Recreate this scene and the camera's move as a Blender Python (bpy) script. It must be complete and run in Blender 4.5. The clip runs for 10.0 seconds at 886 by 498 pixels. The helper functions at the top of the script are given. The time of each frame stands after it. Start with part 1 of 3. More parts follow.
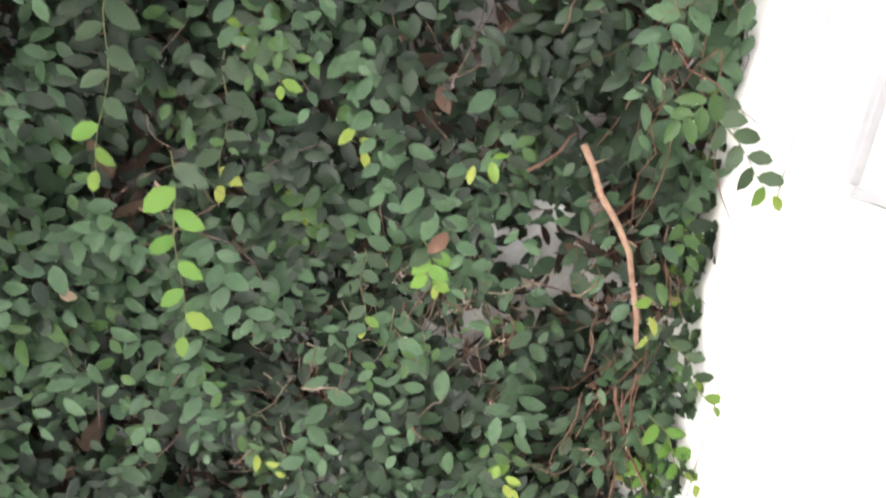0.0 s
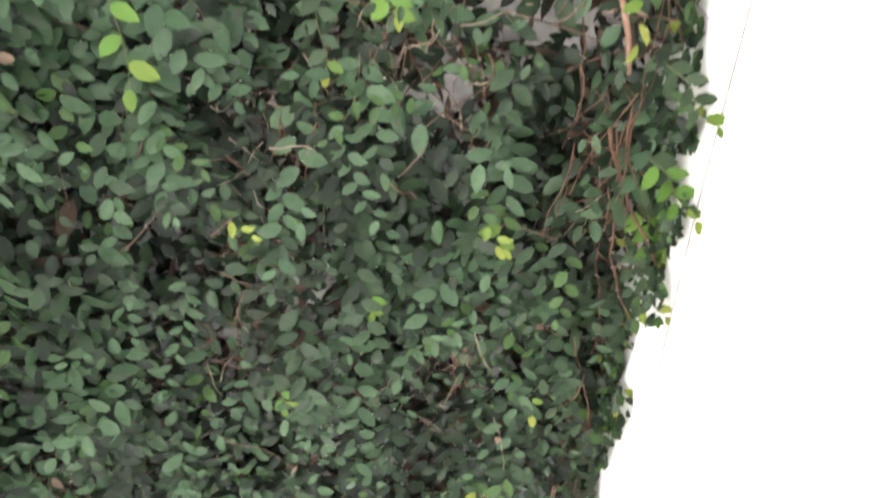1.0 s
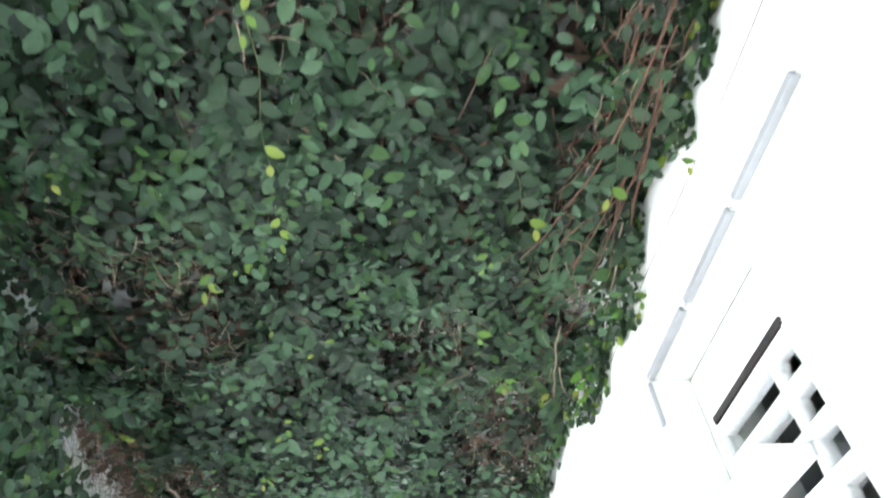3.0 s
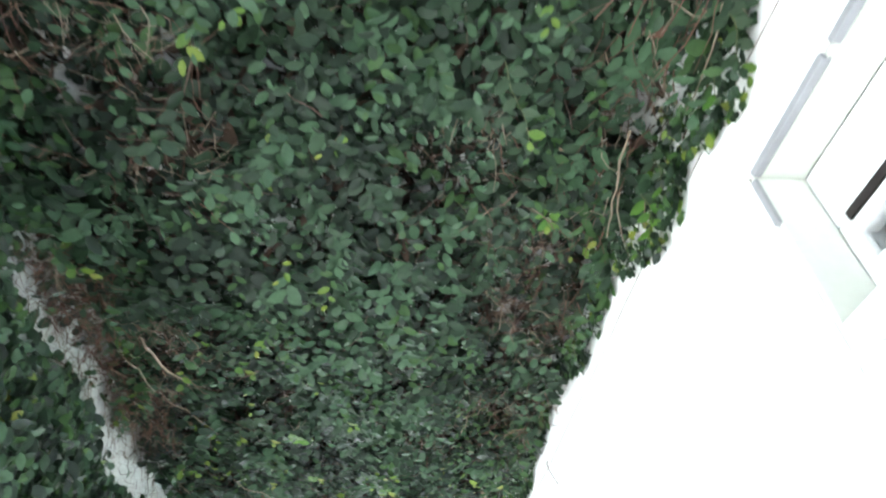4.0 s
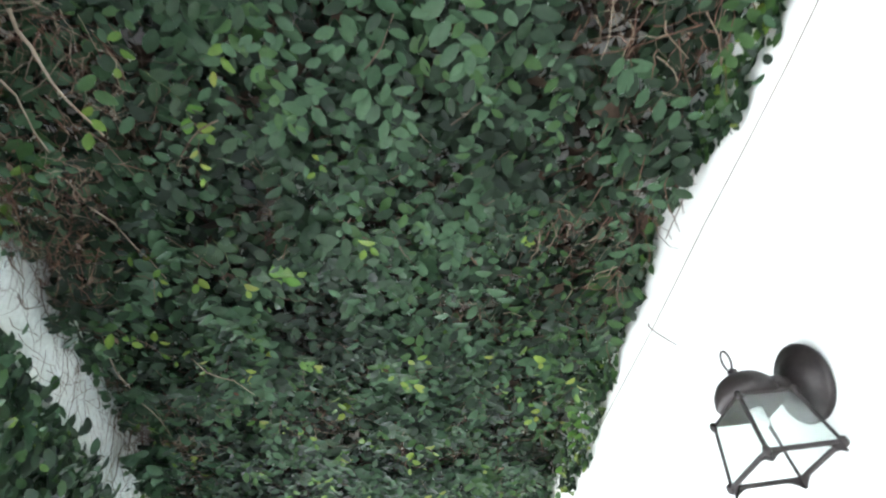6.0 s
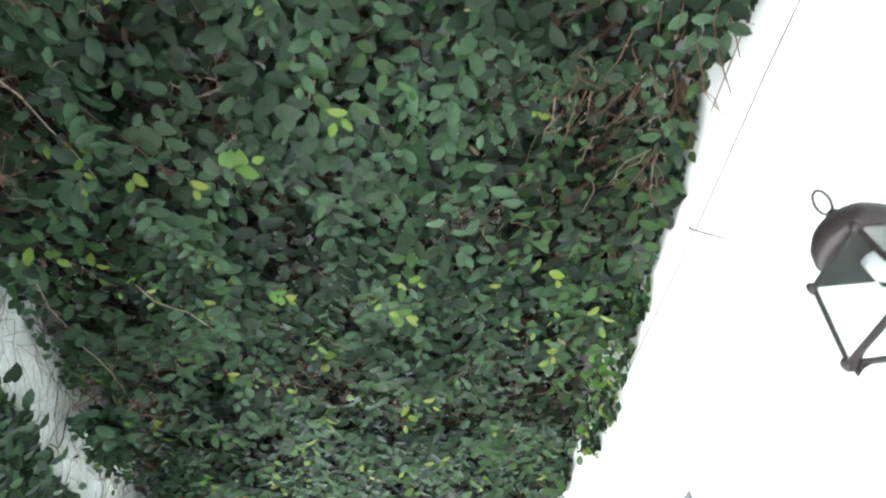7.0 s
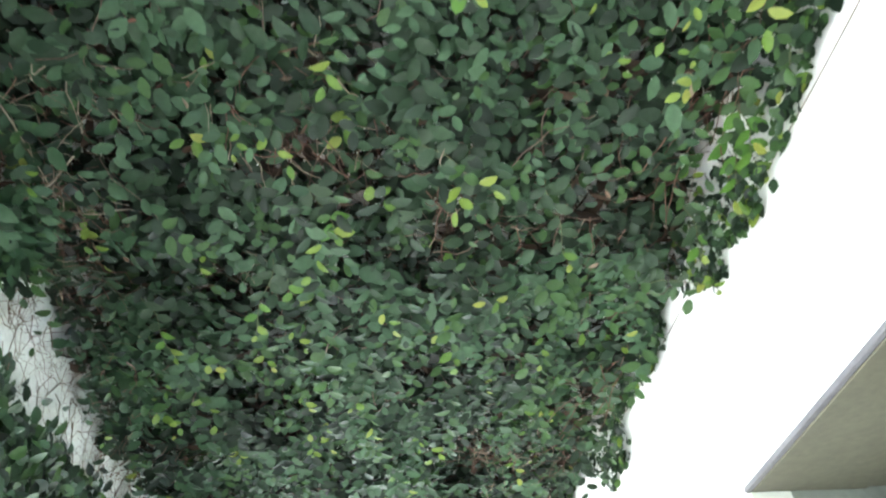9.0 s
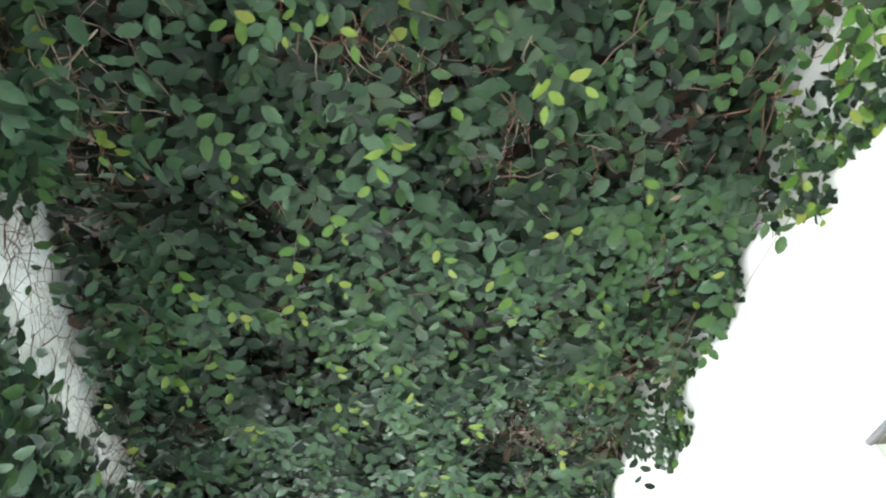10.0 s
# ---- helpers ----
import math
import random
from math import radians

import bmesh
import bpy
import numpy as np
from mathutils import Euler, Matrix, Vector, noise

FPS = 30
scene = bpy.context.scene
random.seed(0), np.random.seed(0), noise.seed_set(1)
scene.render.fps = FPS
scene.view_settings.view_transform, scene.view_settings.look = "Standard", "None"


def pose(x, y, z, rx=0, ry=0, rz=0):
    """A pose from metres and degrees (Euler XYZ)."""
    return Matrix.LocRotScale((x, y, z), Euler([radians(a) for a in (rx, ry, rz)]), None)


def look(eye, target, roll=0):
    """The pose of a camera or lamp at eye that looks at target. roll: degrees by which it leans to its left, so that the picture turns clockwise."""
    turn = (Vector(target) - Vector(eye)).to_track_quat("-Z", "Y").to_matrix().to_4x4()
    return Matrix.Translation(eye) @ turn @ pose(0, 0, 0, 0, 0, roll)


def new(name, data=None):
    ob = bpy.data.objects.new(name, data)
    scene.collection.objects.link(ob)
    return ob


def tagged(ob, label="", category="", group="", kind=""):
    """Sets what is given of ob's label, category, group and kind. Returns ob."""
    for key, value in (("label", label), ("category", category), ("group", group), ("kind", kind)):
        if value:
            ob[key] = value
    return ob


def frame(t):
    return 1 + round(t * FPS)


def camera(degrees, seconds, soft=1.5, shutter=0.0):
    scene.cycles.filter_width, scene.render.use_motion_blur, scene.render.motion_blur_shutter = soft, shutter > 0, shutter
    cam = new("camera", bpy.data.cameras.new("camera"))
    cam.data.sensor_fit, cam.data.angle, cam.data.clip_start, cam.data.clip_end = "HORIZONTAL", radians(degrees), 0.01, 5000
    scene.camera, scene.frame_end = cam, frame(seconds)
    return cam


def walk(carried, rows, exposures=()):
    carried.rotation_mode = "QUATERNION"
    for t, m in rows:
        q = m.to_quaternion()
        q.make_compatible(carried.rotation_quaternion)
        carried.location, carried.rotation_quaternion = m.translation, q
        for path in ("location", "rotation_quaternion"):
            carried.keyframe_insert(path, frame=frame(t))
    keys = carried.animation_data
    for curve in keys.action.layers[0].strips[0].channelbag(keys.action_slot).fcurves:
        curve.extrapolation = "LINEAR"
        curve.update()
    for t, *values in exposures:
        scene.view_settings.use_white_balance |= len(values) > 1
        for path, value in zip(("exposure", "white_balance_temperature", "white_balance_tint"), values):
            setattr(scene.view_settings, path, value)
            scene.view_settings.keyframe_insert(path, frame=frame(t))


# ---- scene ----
cam = camera(70.0, 10.0, soft=2.2, shutter=0.3)
METRES, EYE, TILT, LEAN, TURN = 4.4, 1.58, 71.69, 5.97, -6.98
ROWS = [
    (0.0, 0.0, 0.0, 0.0, 0.0, 0.0, -0.0),
    (0.5, 0.007, 0.0056, -0.0248, 0.3, -4.45, 1.22),
    (1.0, 0.0183, 0.0163, -0.058, 2.28, -9.81, 4.35),
    (1.5, 0.0142, 0.0223, -0.0888, 2.77, -14.63, 4.84),
    (2.0, -0.0085, 0.0315, -0.1385, 4.12, -18.96, 3.83),
    (2.5, -0.0182, 0.0448, -0.1962, 3.66, -22.17, 2.06),
    (2.7, -0.0175, 0.0513, -0.2215, 3.45, -23.0, 2.45),
    (3.8, -0.0424, 0.0856, -0.3368, 4.34, -28.77, 1.56),
    (4.0, -0.0517, 0.0921, -0.3592, 3.4, -29.11, 0.85),
    (4.5, -0.0574, 0.1079, -0.4192, 1.8, -30.44, 0.51),
    (5.0, -0.0555, 0.1358, -0.4746, 1.97, -29.52, 1.82),
    (5.5, -0.0768, 0.1497, -0.5284, 3.46, -28.89, 0.86),
    (5.7, -0.0913, 0.1548, -0.55, 2.97, -27.8, 0.92),
    (6.8, -0.091, 0.1987, -0.6493, 3.36, -26.36, 1.23),
    (7.0, -0.0913, 0.2033, -0.665, 2.99, -26.26, 2.45),
    (7.5, -0.111, 0.2134, -0.7106, 3.88, -26.11, 1.82),
    (8.0, -0.1376, 0.2281, -0.752, 3.86, -25.4, -0.22),
    (8.5, -0.1412, 0.239, -0.7939, 2.64, -26.11, 0.84),
    (9.0, -0.1333, 0.2625, -0.8428, 2.73, -25.12, 1.87),
    (9.5, -0.1417, 0.2721, -0.8757, 4.0, -24.88, 0.99),
    (10.0, -0.1746, 0.2785, -0.9016, 1.41, -22.75, 0.61),
]
EXPOSURES = [(0.0, 4.38, 7050, 18), (1.0, 4.27, 7050, 18), (1.6, 4.03, 7000, 17), (2.4, 4.14, 6350, 10), (4.0, 3.93, 6200, 7), (5.5, 3.75, 6200, 7),
             (7.0, 4.10, 6300, 7), (8.0, 4.11, 6350, 6), (8.5, 4.25, 6350, 6), (9.0, 4.25, 6350, 6), (10.0, 4.20, 6450, 6)]
walk(cam, [(t, pose(0, 0, EYE, TILT, LEAN, TURN) @ pose(METRES * x, METRES * y, METRES * z, 90 + pitch, roll, yaw)) for t, x, y, z, yaw, pitch, roll in ROWS], EXPOSURES)

# ---- light ----
SUN_UP, SUN_FROM = 52.0, -70.0      # elevation; compass turn from +y towards +x
world = bpy.data.worlds.new("sky")
world.use_nodes = True
scene.world = world
sky = world.node_tree.nodes.new("ShaderNodeTexSky")
sky.sky_type, sky.sun_disc = "NISHITA", False
sky.sun_elevation, sky.sun_rotation = radians(SUN_UP), radians(SUN_FROM)
world.node_tree.nodes["Background"].inputs["Strength"].default_value = 0.14
world.node_tree.links.new(sky.outputs[0], world.node_tree.nodes["Background"].inputs["Color"])
lamp = bpy.data.lights.new("sun", "SUN")
lamp.energy, lamp.angle, lamp.color = 4.0, radians(0.6), (1.0, 0.98, 0.95)
sun = new("sun", lamp)
sx = Vector((math.sin(radians(SUN_FROM)) * math.cos(radians(SUN_UP)), math.cos(radians(SUN_FROM)) * math.cos(radians(SUN_UP)), math.sin(radians(SUN_UP))))
sun.matrix_world = look(sx * 30, (0, 0, 0))


# ---- materials ----
def material(name, colours, scale=8.0, rough=0.6, bump=0.2, bump_scale=60.0, metal=0.0, island=False, island_object=False, spec=0.5, detail=6.0, speck=0.45):
    """Noise between the given colours, with fine relief."""
    m = bpy.data.materials.new(name)
    m.use_nodes = True
    nt = m.node_tree
    b = nt.nodes["Principled BSDF"]
    b.inputs["Roughness"].default_value, b.inputs["Metallic"].default_value = rough, metal
    b.inputs["Specular IOR Level"].default_value = spec
    ramp = nt.nodes.new("ShaderNodeValToRGB")
    while len(ramp.color_ramp.elements) < len(colours):
        ramp.color_ramp.elements.new(0.5)
    for i, c in enumerate(colours):
        e = ramp.color_ramp.elements[i]
        e.position, e.color = (i / max(1, len(colours) - 1)) * 0.6 + 0.2 if not (island or island_object) else i / max(1, len(colours) - 1), (*c, 1)
    co = nt.nodes.new("ShaderNodeTexCoord")
    if island:
        g = nt.nodes.new("ShaderNodeNewGeometry")
        nt.links.new(g.outputs["Random Per Island"], ramp.inputs[0])
    elif island_object:
        g = nt.nodes.new("ShaderNodeObjectInfo")
        nt.links.new(g.outputs["Random"], ramp.inputs[0])
    else:
        n = nt.nodes.new("ShaderNodeTexNoise")
        n.inputs["Scale"].default_value, n.inputs["Detail"].default_value = scale, detail
        nt.links.new(co.outputs["Object"], n.inputs["Vector"])
        nt.links.new(n.outputs[0], ramp.inputs[0])
    fine = nt.nodes.new("ShaderNodeTexNoise")
    fine.inputs["Scale"].default_value, fine.inputs["Detail"].default_value = bump_scale, 4.0
    nt.links.new(co.outputs["Object"], fine.inputs["Vector"])
    mix = nt.nodes.new("ShaderNodeMix")
    mix.data_type, mix.blend_type = "RGBA", "MULTIPLY"
    mix.inputs[0].default_value = speck
    grey = nt.nodes.new("ShaderNodeValToRGB")
    grey.color_ramp.elements[0].position, grey.color_ramp.elements[1].position = 0.3, 0.7
    grey.color_ramp.elements[0].color = (0.55, 0.55, 0.55, 1)
    nt.links.new(fine.outputs[0], grey.inputs[0])
    nt.links.new(ramp.outputs[0], mix.inputs[6])
    nt.links.new(grey.outputs[0], mix.inputs[7])
    nt.links.new(mix.outputs[2], b.inputs["Base Color"])
    bp = nt.nodes.new("ShaderNodeBump")
    bp.inputs["Strength"].default_value, bp.inputs["Distance"].default_value = bump, 0.004
    nt.links.new(fine.outputs[0], bp.inputs["Height"])
    nt.links.new(bp.outputs[0], b.inputs["Normal"])
    return m


def leafy(name, colours, by_object=False, rough=0.40, through_light=0.18):
    m = material(name, colours, island=not by_object, island_object=by_object, rough=rough, bump=0.25, bump_scale=90.0, spec=0.22)
    nt = m.node_tree
    b = nt.nodes["Principled BSDF"]
    out = nt.nodes["Material Output"]
    tl = nt.nodes.new("ShaderNodeBsdfTranslucent")
    mx = nt.nodes.new("ShaderNodeMixShader")
    mx.inputs[0].default_value = through_light
    nt.links.new(b.inputs["Base Color"].links[0].from_socket, tl.inputs["Color"])
    nt.links.new(b.outputs[0], mx.inputs[1])
    nt.links.new(tl.outputs[0], mx.inputs[2])
    nt.links.new(mx.outputs[0], out.inputs["Surface"])
    return m


GREENS = [(0.012, 0.025, 0.014), (0.019, 0.038, 0.019), (0.027, 0.050, 0.025), (0.036, 0.064, 0.031), (0.054, 0.082, 0.048)]
YOUNGS = [(0.07, 0.135, 0.026), (0.10, 0.17, 0.030), (0.15, 0.21, 0.036), (0.20, 0.22, 0.046)]
FRESH = [(0.034, 0.072, 0.023), (0.048, 0.098, 0.030)]
DEADS = [(0.045, 0.024, 0.016), (0.08, 0.045, 0.03), (0.24, 0.18, 0.13), (0.10, 0.042, 0.026)]
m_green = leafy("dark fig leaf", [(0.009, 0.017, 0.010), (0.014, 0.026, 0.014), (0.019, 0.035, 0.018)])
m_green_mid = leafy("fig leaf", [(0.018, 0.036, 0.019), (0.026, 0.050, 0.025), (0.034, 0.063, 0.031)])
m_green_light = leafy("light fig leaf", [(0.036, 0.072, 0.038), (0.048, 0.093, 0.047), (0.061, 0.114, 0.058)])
m_young = leafy("young fig leaf", YOUNGS)
m_fresh = leafy("fresh fig leaf", FRESH)
m_mat = leafy("dead root mat with gap shade", [(0.016, 0.011, 0.008), (0.030, 0.020, 0.014), (0.050, 0.032, 0.022), (0.085, 0.055, 0.038)], rough=0.9, through_light=0.05)
m_dead = leafy("dry fig leaf", DEADS, rough=0.8, through_light=0.1)
m_green_one = leafy("fig leaf on a shoot", GREENS[2:], True)
m_young_one = leafy("young fig leaf on a shoot", YOUNGS, True)
m_fresh_one = leafy("fresh fig leaf on a shoot", [(0.065, 0.15, 0.028), (0.10, 0.20, 0.034)], True)
m_stem = material("woody stem", [(0.05, 0.03, 0.02), (0.10, 0.062, 0.044), (0.19, 0.14, 0.10)], scale=30, rough=0.85, bump=0.6, bump_scale=140)
m_redstem = material("reddish woody stem", [(0.05, 0.022, 0.013), (0.10, 0.045, 0.027), (0.17, 0.095, 0.06)], scale=30, rough=0.85, bump=0.6, bump_scale=140)
m_straw = material("pale dry stalk", [(0.11, 0.08, 0.055), (0.20, 0.155, 0.11), (0.30, 0.25, 0.19)], scale=30, rough=0.85, bump=0.4, bump_scale=140)
m_bark = material("pale reddish bark", [(0.13, 0.068, 0.044), (0.21, 0.12, 0.08), (0.28, 0.18, 0.125)], scale=60, rough=0.85, bump=0.8, bump_scale=220)
m_twig_green = material("green twig", [(0.05, 0.07, 0.02), (0.1, 0.1, 0.035)], scale=20, rough=0.6)
m_wall = material("white painted render", [(0.78, 0.78, 0.75), (0.83, 0.83, 0.81)], scale=3, rough=0.85, bump=0.2, bump_scale=110, speck=0.08)
m_beam = material("stained white paint", [(0.42, 0.43, 0.38), (0.62, 0.64, 0.6), (0.72, 0.73, 0.7)], scale=7, rough=0.85, bump=0.5, bump_scale=90)
m_ceiling = material("old white paint stained brown by roots", [(0.48, 0.46, 0.42), (0.74, 0.73, 0.71), (0.82, 0.82, 0.80)], scale=5, rough=0.9, bump=0.6, bump_scale=60)
# reveals get less light than the wall; that drop is in this colour
m_reveal = material("greenish white with reveal shade", [(0.57, 0.585, 0.52), (0.61, 0.625, 0.56)], scale=4, rough=0.7, bump=0.1, speck=0.1)
m_frame = material("white gloss paint", [(0.76, 0.77, 0.76), (0.82, 0.82, 0.82)], scale=5, rough=0.4, bump=0.05)
# deep entrance: soffit and wall colours darkened to hold the recess's shade
m_soffit = material("grey-brown board with recess shade", [(0.11, 0.105, 0.072), (0.14, 0.135, 0.095)], scale=4, rough=0.7, bump=0.15)
m_door = material("grey-green with recess shade", [(0.17, 0.19, 0.165), (0.20, 0.22, 0.19)], scale=4, rough=0.55, bump=0.1)
m_room = material("grey inner box", [(0.35, 0.35, 0.33), (0.42, 0.42, 0.4)], scale=3, rough=0.9)
m_iron = material("dark bronze metal", [(0.016, 0.012, 0.012), (0.035, 0.028, 0.027), (0.05, 0.04, 0.04)], scale=25, rough=0.5, bump=0.25, bump_scale=120, metal=0.4)
m_cable = material("brown weathered cable", [(0.24, 0.20, 0.16), (0.34, 0.29, 0.25)], scale=20, rough=0.8)
m_grey = material("grey edge line", [(0.13, 0.125, 0.135), (0.18, 0.175, 0.185)], scale=12, rough=0.7)
m_edge_line = material("pale grey edge line", [(0.25, 0.25, 0.26), (0.30, 0.30, 0.31)], scale=12, rough=0.7, speck=0.2)
m_floor = material("dark floor for low bounce", [(0.045, 0.045, 0.044), (0.06, 0.06, 0.058), (0.075, 0.074, 0.071)], scale=2.5, rough=0.85, bump=0.4)
m_ground = material("pale gravel", [(0.33, 0.33, 0.30), (0.42, 0.42, 0.39), (0.50, 0.50, 0.47)], scale=1.2, rough=0.95)


def glass_material(name, tint=(1, 1, 1), rough=0.02):
    m = bpy.data.materials.new(name)
    m.use_nodes = True
    b = m.node_tree.nodes["Principled BSDF"]
    b.inputs["Transmission Weight"].default_value, b.inputs["Roughness"].default_value, b.inputs["IOR"].default_value = 1.0, rough, 1.45
    b.inputs["Base Color"].default_value = (*tint, 1)
    return m


m_pane = glass_material("window glass")
m_lampglass = glass_material("lantern glass", (0.93, 0.97, 0.95), 0.04)


# ---- mesh helpers ----
def mesh_of(name, bm, mat, smooth=False):
    me = bpy.data.meshes.new(name)
    bm.to_mesh(me)
    bm.free()
    me.materials.append(mat)
    if smooth:
        for p in me.polygons:
            p.use_smooth = True
    return me


def part(name, bm, mat, parent=None, label="", smooth=False):
    ob = new(name, mesh_of(name, bm, mat, smooth))
    ob.parent = parent
    return tagged(ob, label)


def box(bm, lo, hi, bevel=0.0):
    r = bmesh.ops.create_cube(bm, size=1.0, matrix=Matrix.LocRotScale([(a + b) / 2 for a, b in zip(lo, hi)], None, [b - a for a, b in zip(lo, hi)]))
    if bevel:
        edges = list({e for v in r["verts"] for e in v.link_edges})
        bmesh.ops.bevel(bm, geom=edges, offset=bevel, segments=2, affect="EDGES", profile=0.6)
    return bm


def tube(bm, points, radius, sides=6, taper=1.0):
    """A swept round bar through the points."""
    rings = []
    n = len(points)
    for i, p in enumerate(points):
        p = Vector(p)
        d = (Vector(points[min(i + 1, n - 1)]) - Vector(points[max(i - 1, 0)])).normalized()
        a = d.cross(Vector((0.3, 0.2, 1)) if abs(d.z) < 0.9 else Vector((1, 0.1, 0))).normalized()
        b = d.cross(a)
        r = radius * (1 + (taper - 1) * i / max(1, n - 1))
        rings.append([bm.verts.new(p + (a * math.cos(k * math.tau / sides) + b * math.sin(k * math.tau / sides)) * r) for k in range(sides)])
    for i in range(n - 1):
        for k in range(sides):
            bm.faces.new((rings[i][k], rings[i][(k + 1) % sides], rings[i + 1][(k + 1) % sides], rings[i + 1][k]))
    bm.faces.new(rings[0][::-1])
    bm.faces.new(rings[-1])
    return bm


def lathe(bm, profile, centre, axis="Z", sides=28):
    """Turns (radius, height) pairs round an upright axis, or round X."""
    rings = []
    for r, h in profile:
        ring = []
        for k in range(sides):
            a = k * math.tau / sides
            u, v = r * math.cos(a), r * math.sin(a)
            p = (u, v, h) if axis == "Z" else (h, u, v)
            ring.append(bm.verts.new(Vector(centre) + Vector(p)))
        rings.append(ring)
    for i in range(len(rings) - 1):
        for k in range(sides):
            bm.faces.new((rings[i][k], rings[i][(k + 1) % sides], rings[i + 1][(k + 1) % sides], rings[i + 1][k]))
    bm.faces.new(rings[0][::-1])
    bm.faces.new(rings[-1])
    bmesh.ops.recalc_face_normals(bm, faces=bm.faces)
    return bm


# ---- the large structure ----
WALL_X, WALL_T = 0.64, 0.26
BEAM_X = -0.95
CEIL_Z = 2.82
Y0, Y1 = -3.2, 10.0
WINDOWS = [(-0.66, 0.122), (1.555, 2.362)]
WIN_HEAD, WIN_SILL = 2.355, 1.05
DOOR, DOOR_HEAD = (4.40, 5.125), 2.136

bm = bmesh.new()
for i in range(41):
    for j in range(41):
        bm.verts.new((-600 + 30 * i, -600 + 30 * j, 0))
bm.verts.ensure_lookup_table()
for i in range(40):
    for j in range(40):
        bm.faces.new((bm.verts[i * 41 + j], bm.verts[(i + 1) * 41 + j], bm.verts[(i + 1) * 41 + j + 1], bm.verts[i * 41 + j + 1]))
tagged(part("ground", bm, m_ground), "open ground of pale dry gravel", "ground", kind="structure")
# unseen floor, kept very dark to cut light bounced up at the creeper
tagged(part("floor", box(bmesh.new(), (-1.5, Y0, -0.1), (WALL_X + WALL_T, Y1, 0.02), 0.005), m_floor), "unseen floor of a covered walkway, dark to limit bounced light", "floor", kind="structure")

bm = bmesh.new()
ys = Y0
for (a, b), head, sill in [(WINDOWS[0], WIN_HEAD, WIN_SILL), (WINDOWS[1], WIN_HEAD, WIN_SILL), (DOOR, DOOR_HEAD, 0.0)]:
    box(bm, (WALL_X, ys, 0), (WALL_X + WALL_T, a, 3.1))
    box(bm, (WALL_X, a, head), (WALL_X + WALL_T, b, 3.1))
    if sill:
        box(bm, (WALL_X, a, 0), (WALL_X + WALL_T, b, sill))
    ys = b
box(bm, (WALL_X, ys, 0), (WALL_X + WALL_T, Y1, 3.1))
tagged(part("wall_east", bm, m_wall), "bright white painted rendered wall of the house", "wall", kind="structure")

tagged(part("ceiling", box(bmesh.new(), (-1.25, Y0, CEIL_Z), (WALL_X - 0.002, Y1, 3.0)), m_ceiling), "stained white walkway ceiling under the creeper", "ceiling", kind="structure")
bm = box(bmesh.new(), (-1.2, Y0, 1.95), (BEAM_X, Y1, CEIL_Z - 0.003), 0.008)
tagged(part("beam", bm, m_beam), "weathered white beam along the open side", "beam", kind="structure")
for y in (-3.0, 9.7):
    tagged(part("pillar", box(bmesh.new(), (-1.19, y - 0.12, 0.0), (BEAM_X - 0.01, y + 0.12, 1.95), 0.01), m_wall), "plain white square pillar under the beam", "pillar", kind="structure")
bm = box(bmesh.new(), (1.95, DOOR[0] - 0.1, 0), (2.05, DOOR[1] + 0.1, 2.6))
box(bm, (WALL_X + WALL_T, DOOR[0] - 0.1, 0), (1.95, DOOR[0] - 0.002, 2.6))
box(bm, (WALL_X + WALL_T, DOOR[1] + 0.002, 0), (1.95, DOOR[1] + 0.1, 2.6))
tagged(part("wall_alcove", bm, m_door), "grey-green walls of the deep entrance, recess shade in the colour", "wall", kind="structure")
tagged(part("alcove_ceiling", box(bmesh.new(), (WALL_X + WALL_T + 0.001, DOOR[0] + 0.001, DOOR_HEAD), (1.949, DOOR[1] - 0.001, DOOR_HEAD + 0.1)), m_soffit), "grey-brown ceiling of the deep entrance, recess shade in the colour", "ceiling", kind="structure")
# unseen box added behind the openings so that the panes stay dark
bm = box(bmesh.new(), (3.4, Y0, 0), (3.5, Y1, 3.1))
box(bm, (WALL_X + WALL_T, Y0, 0), (3.4, Y0 + 0.1, 3.1))
box(bm, (WALL_X + WALL_T, Y1 - 0.1, 0), (3.4, Y1, 3.1))
box(bm, (WALL_X + WALL_T, Y0, 3.1), (3.5, Y1, 3.2))
box(bm, (WALL_X + WALL_T, 3.3, 0), (3.4, 3.4, 3.1))
tagged(part("wall_inner", bm, m_room), "unseen plain grey walls added to keep the windows dark", "wall", kind="structure")


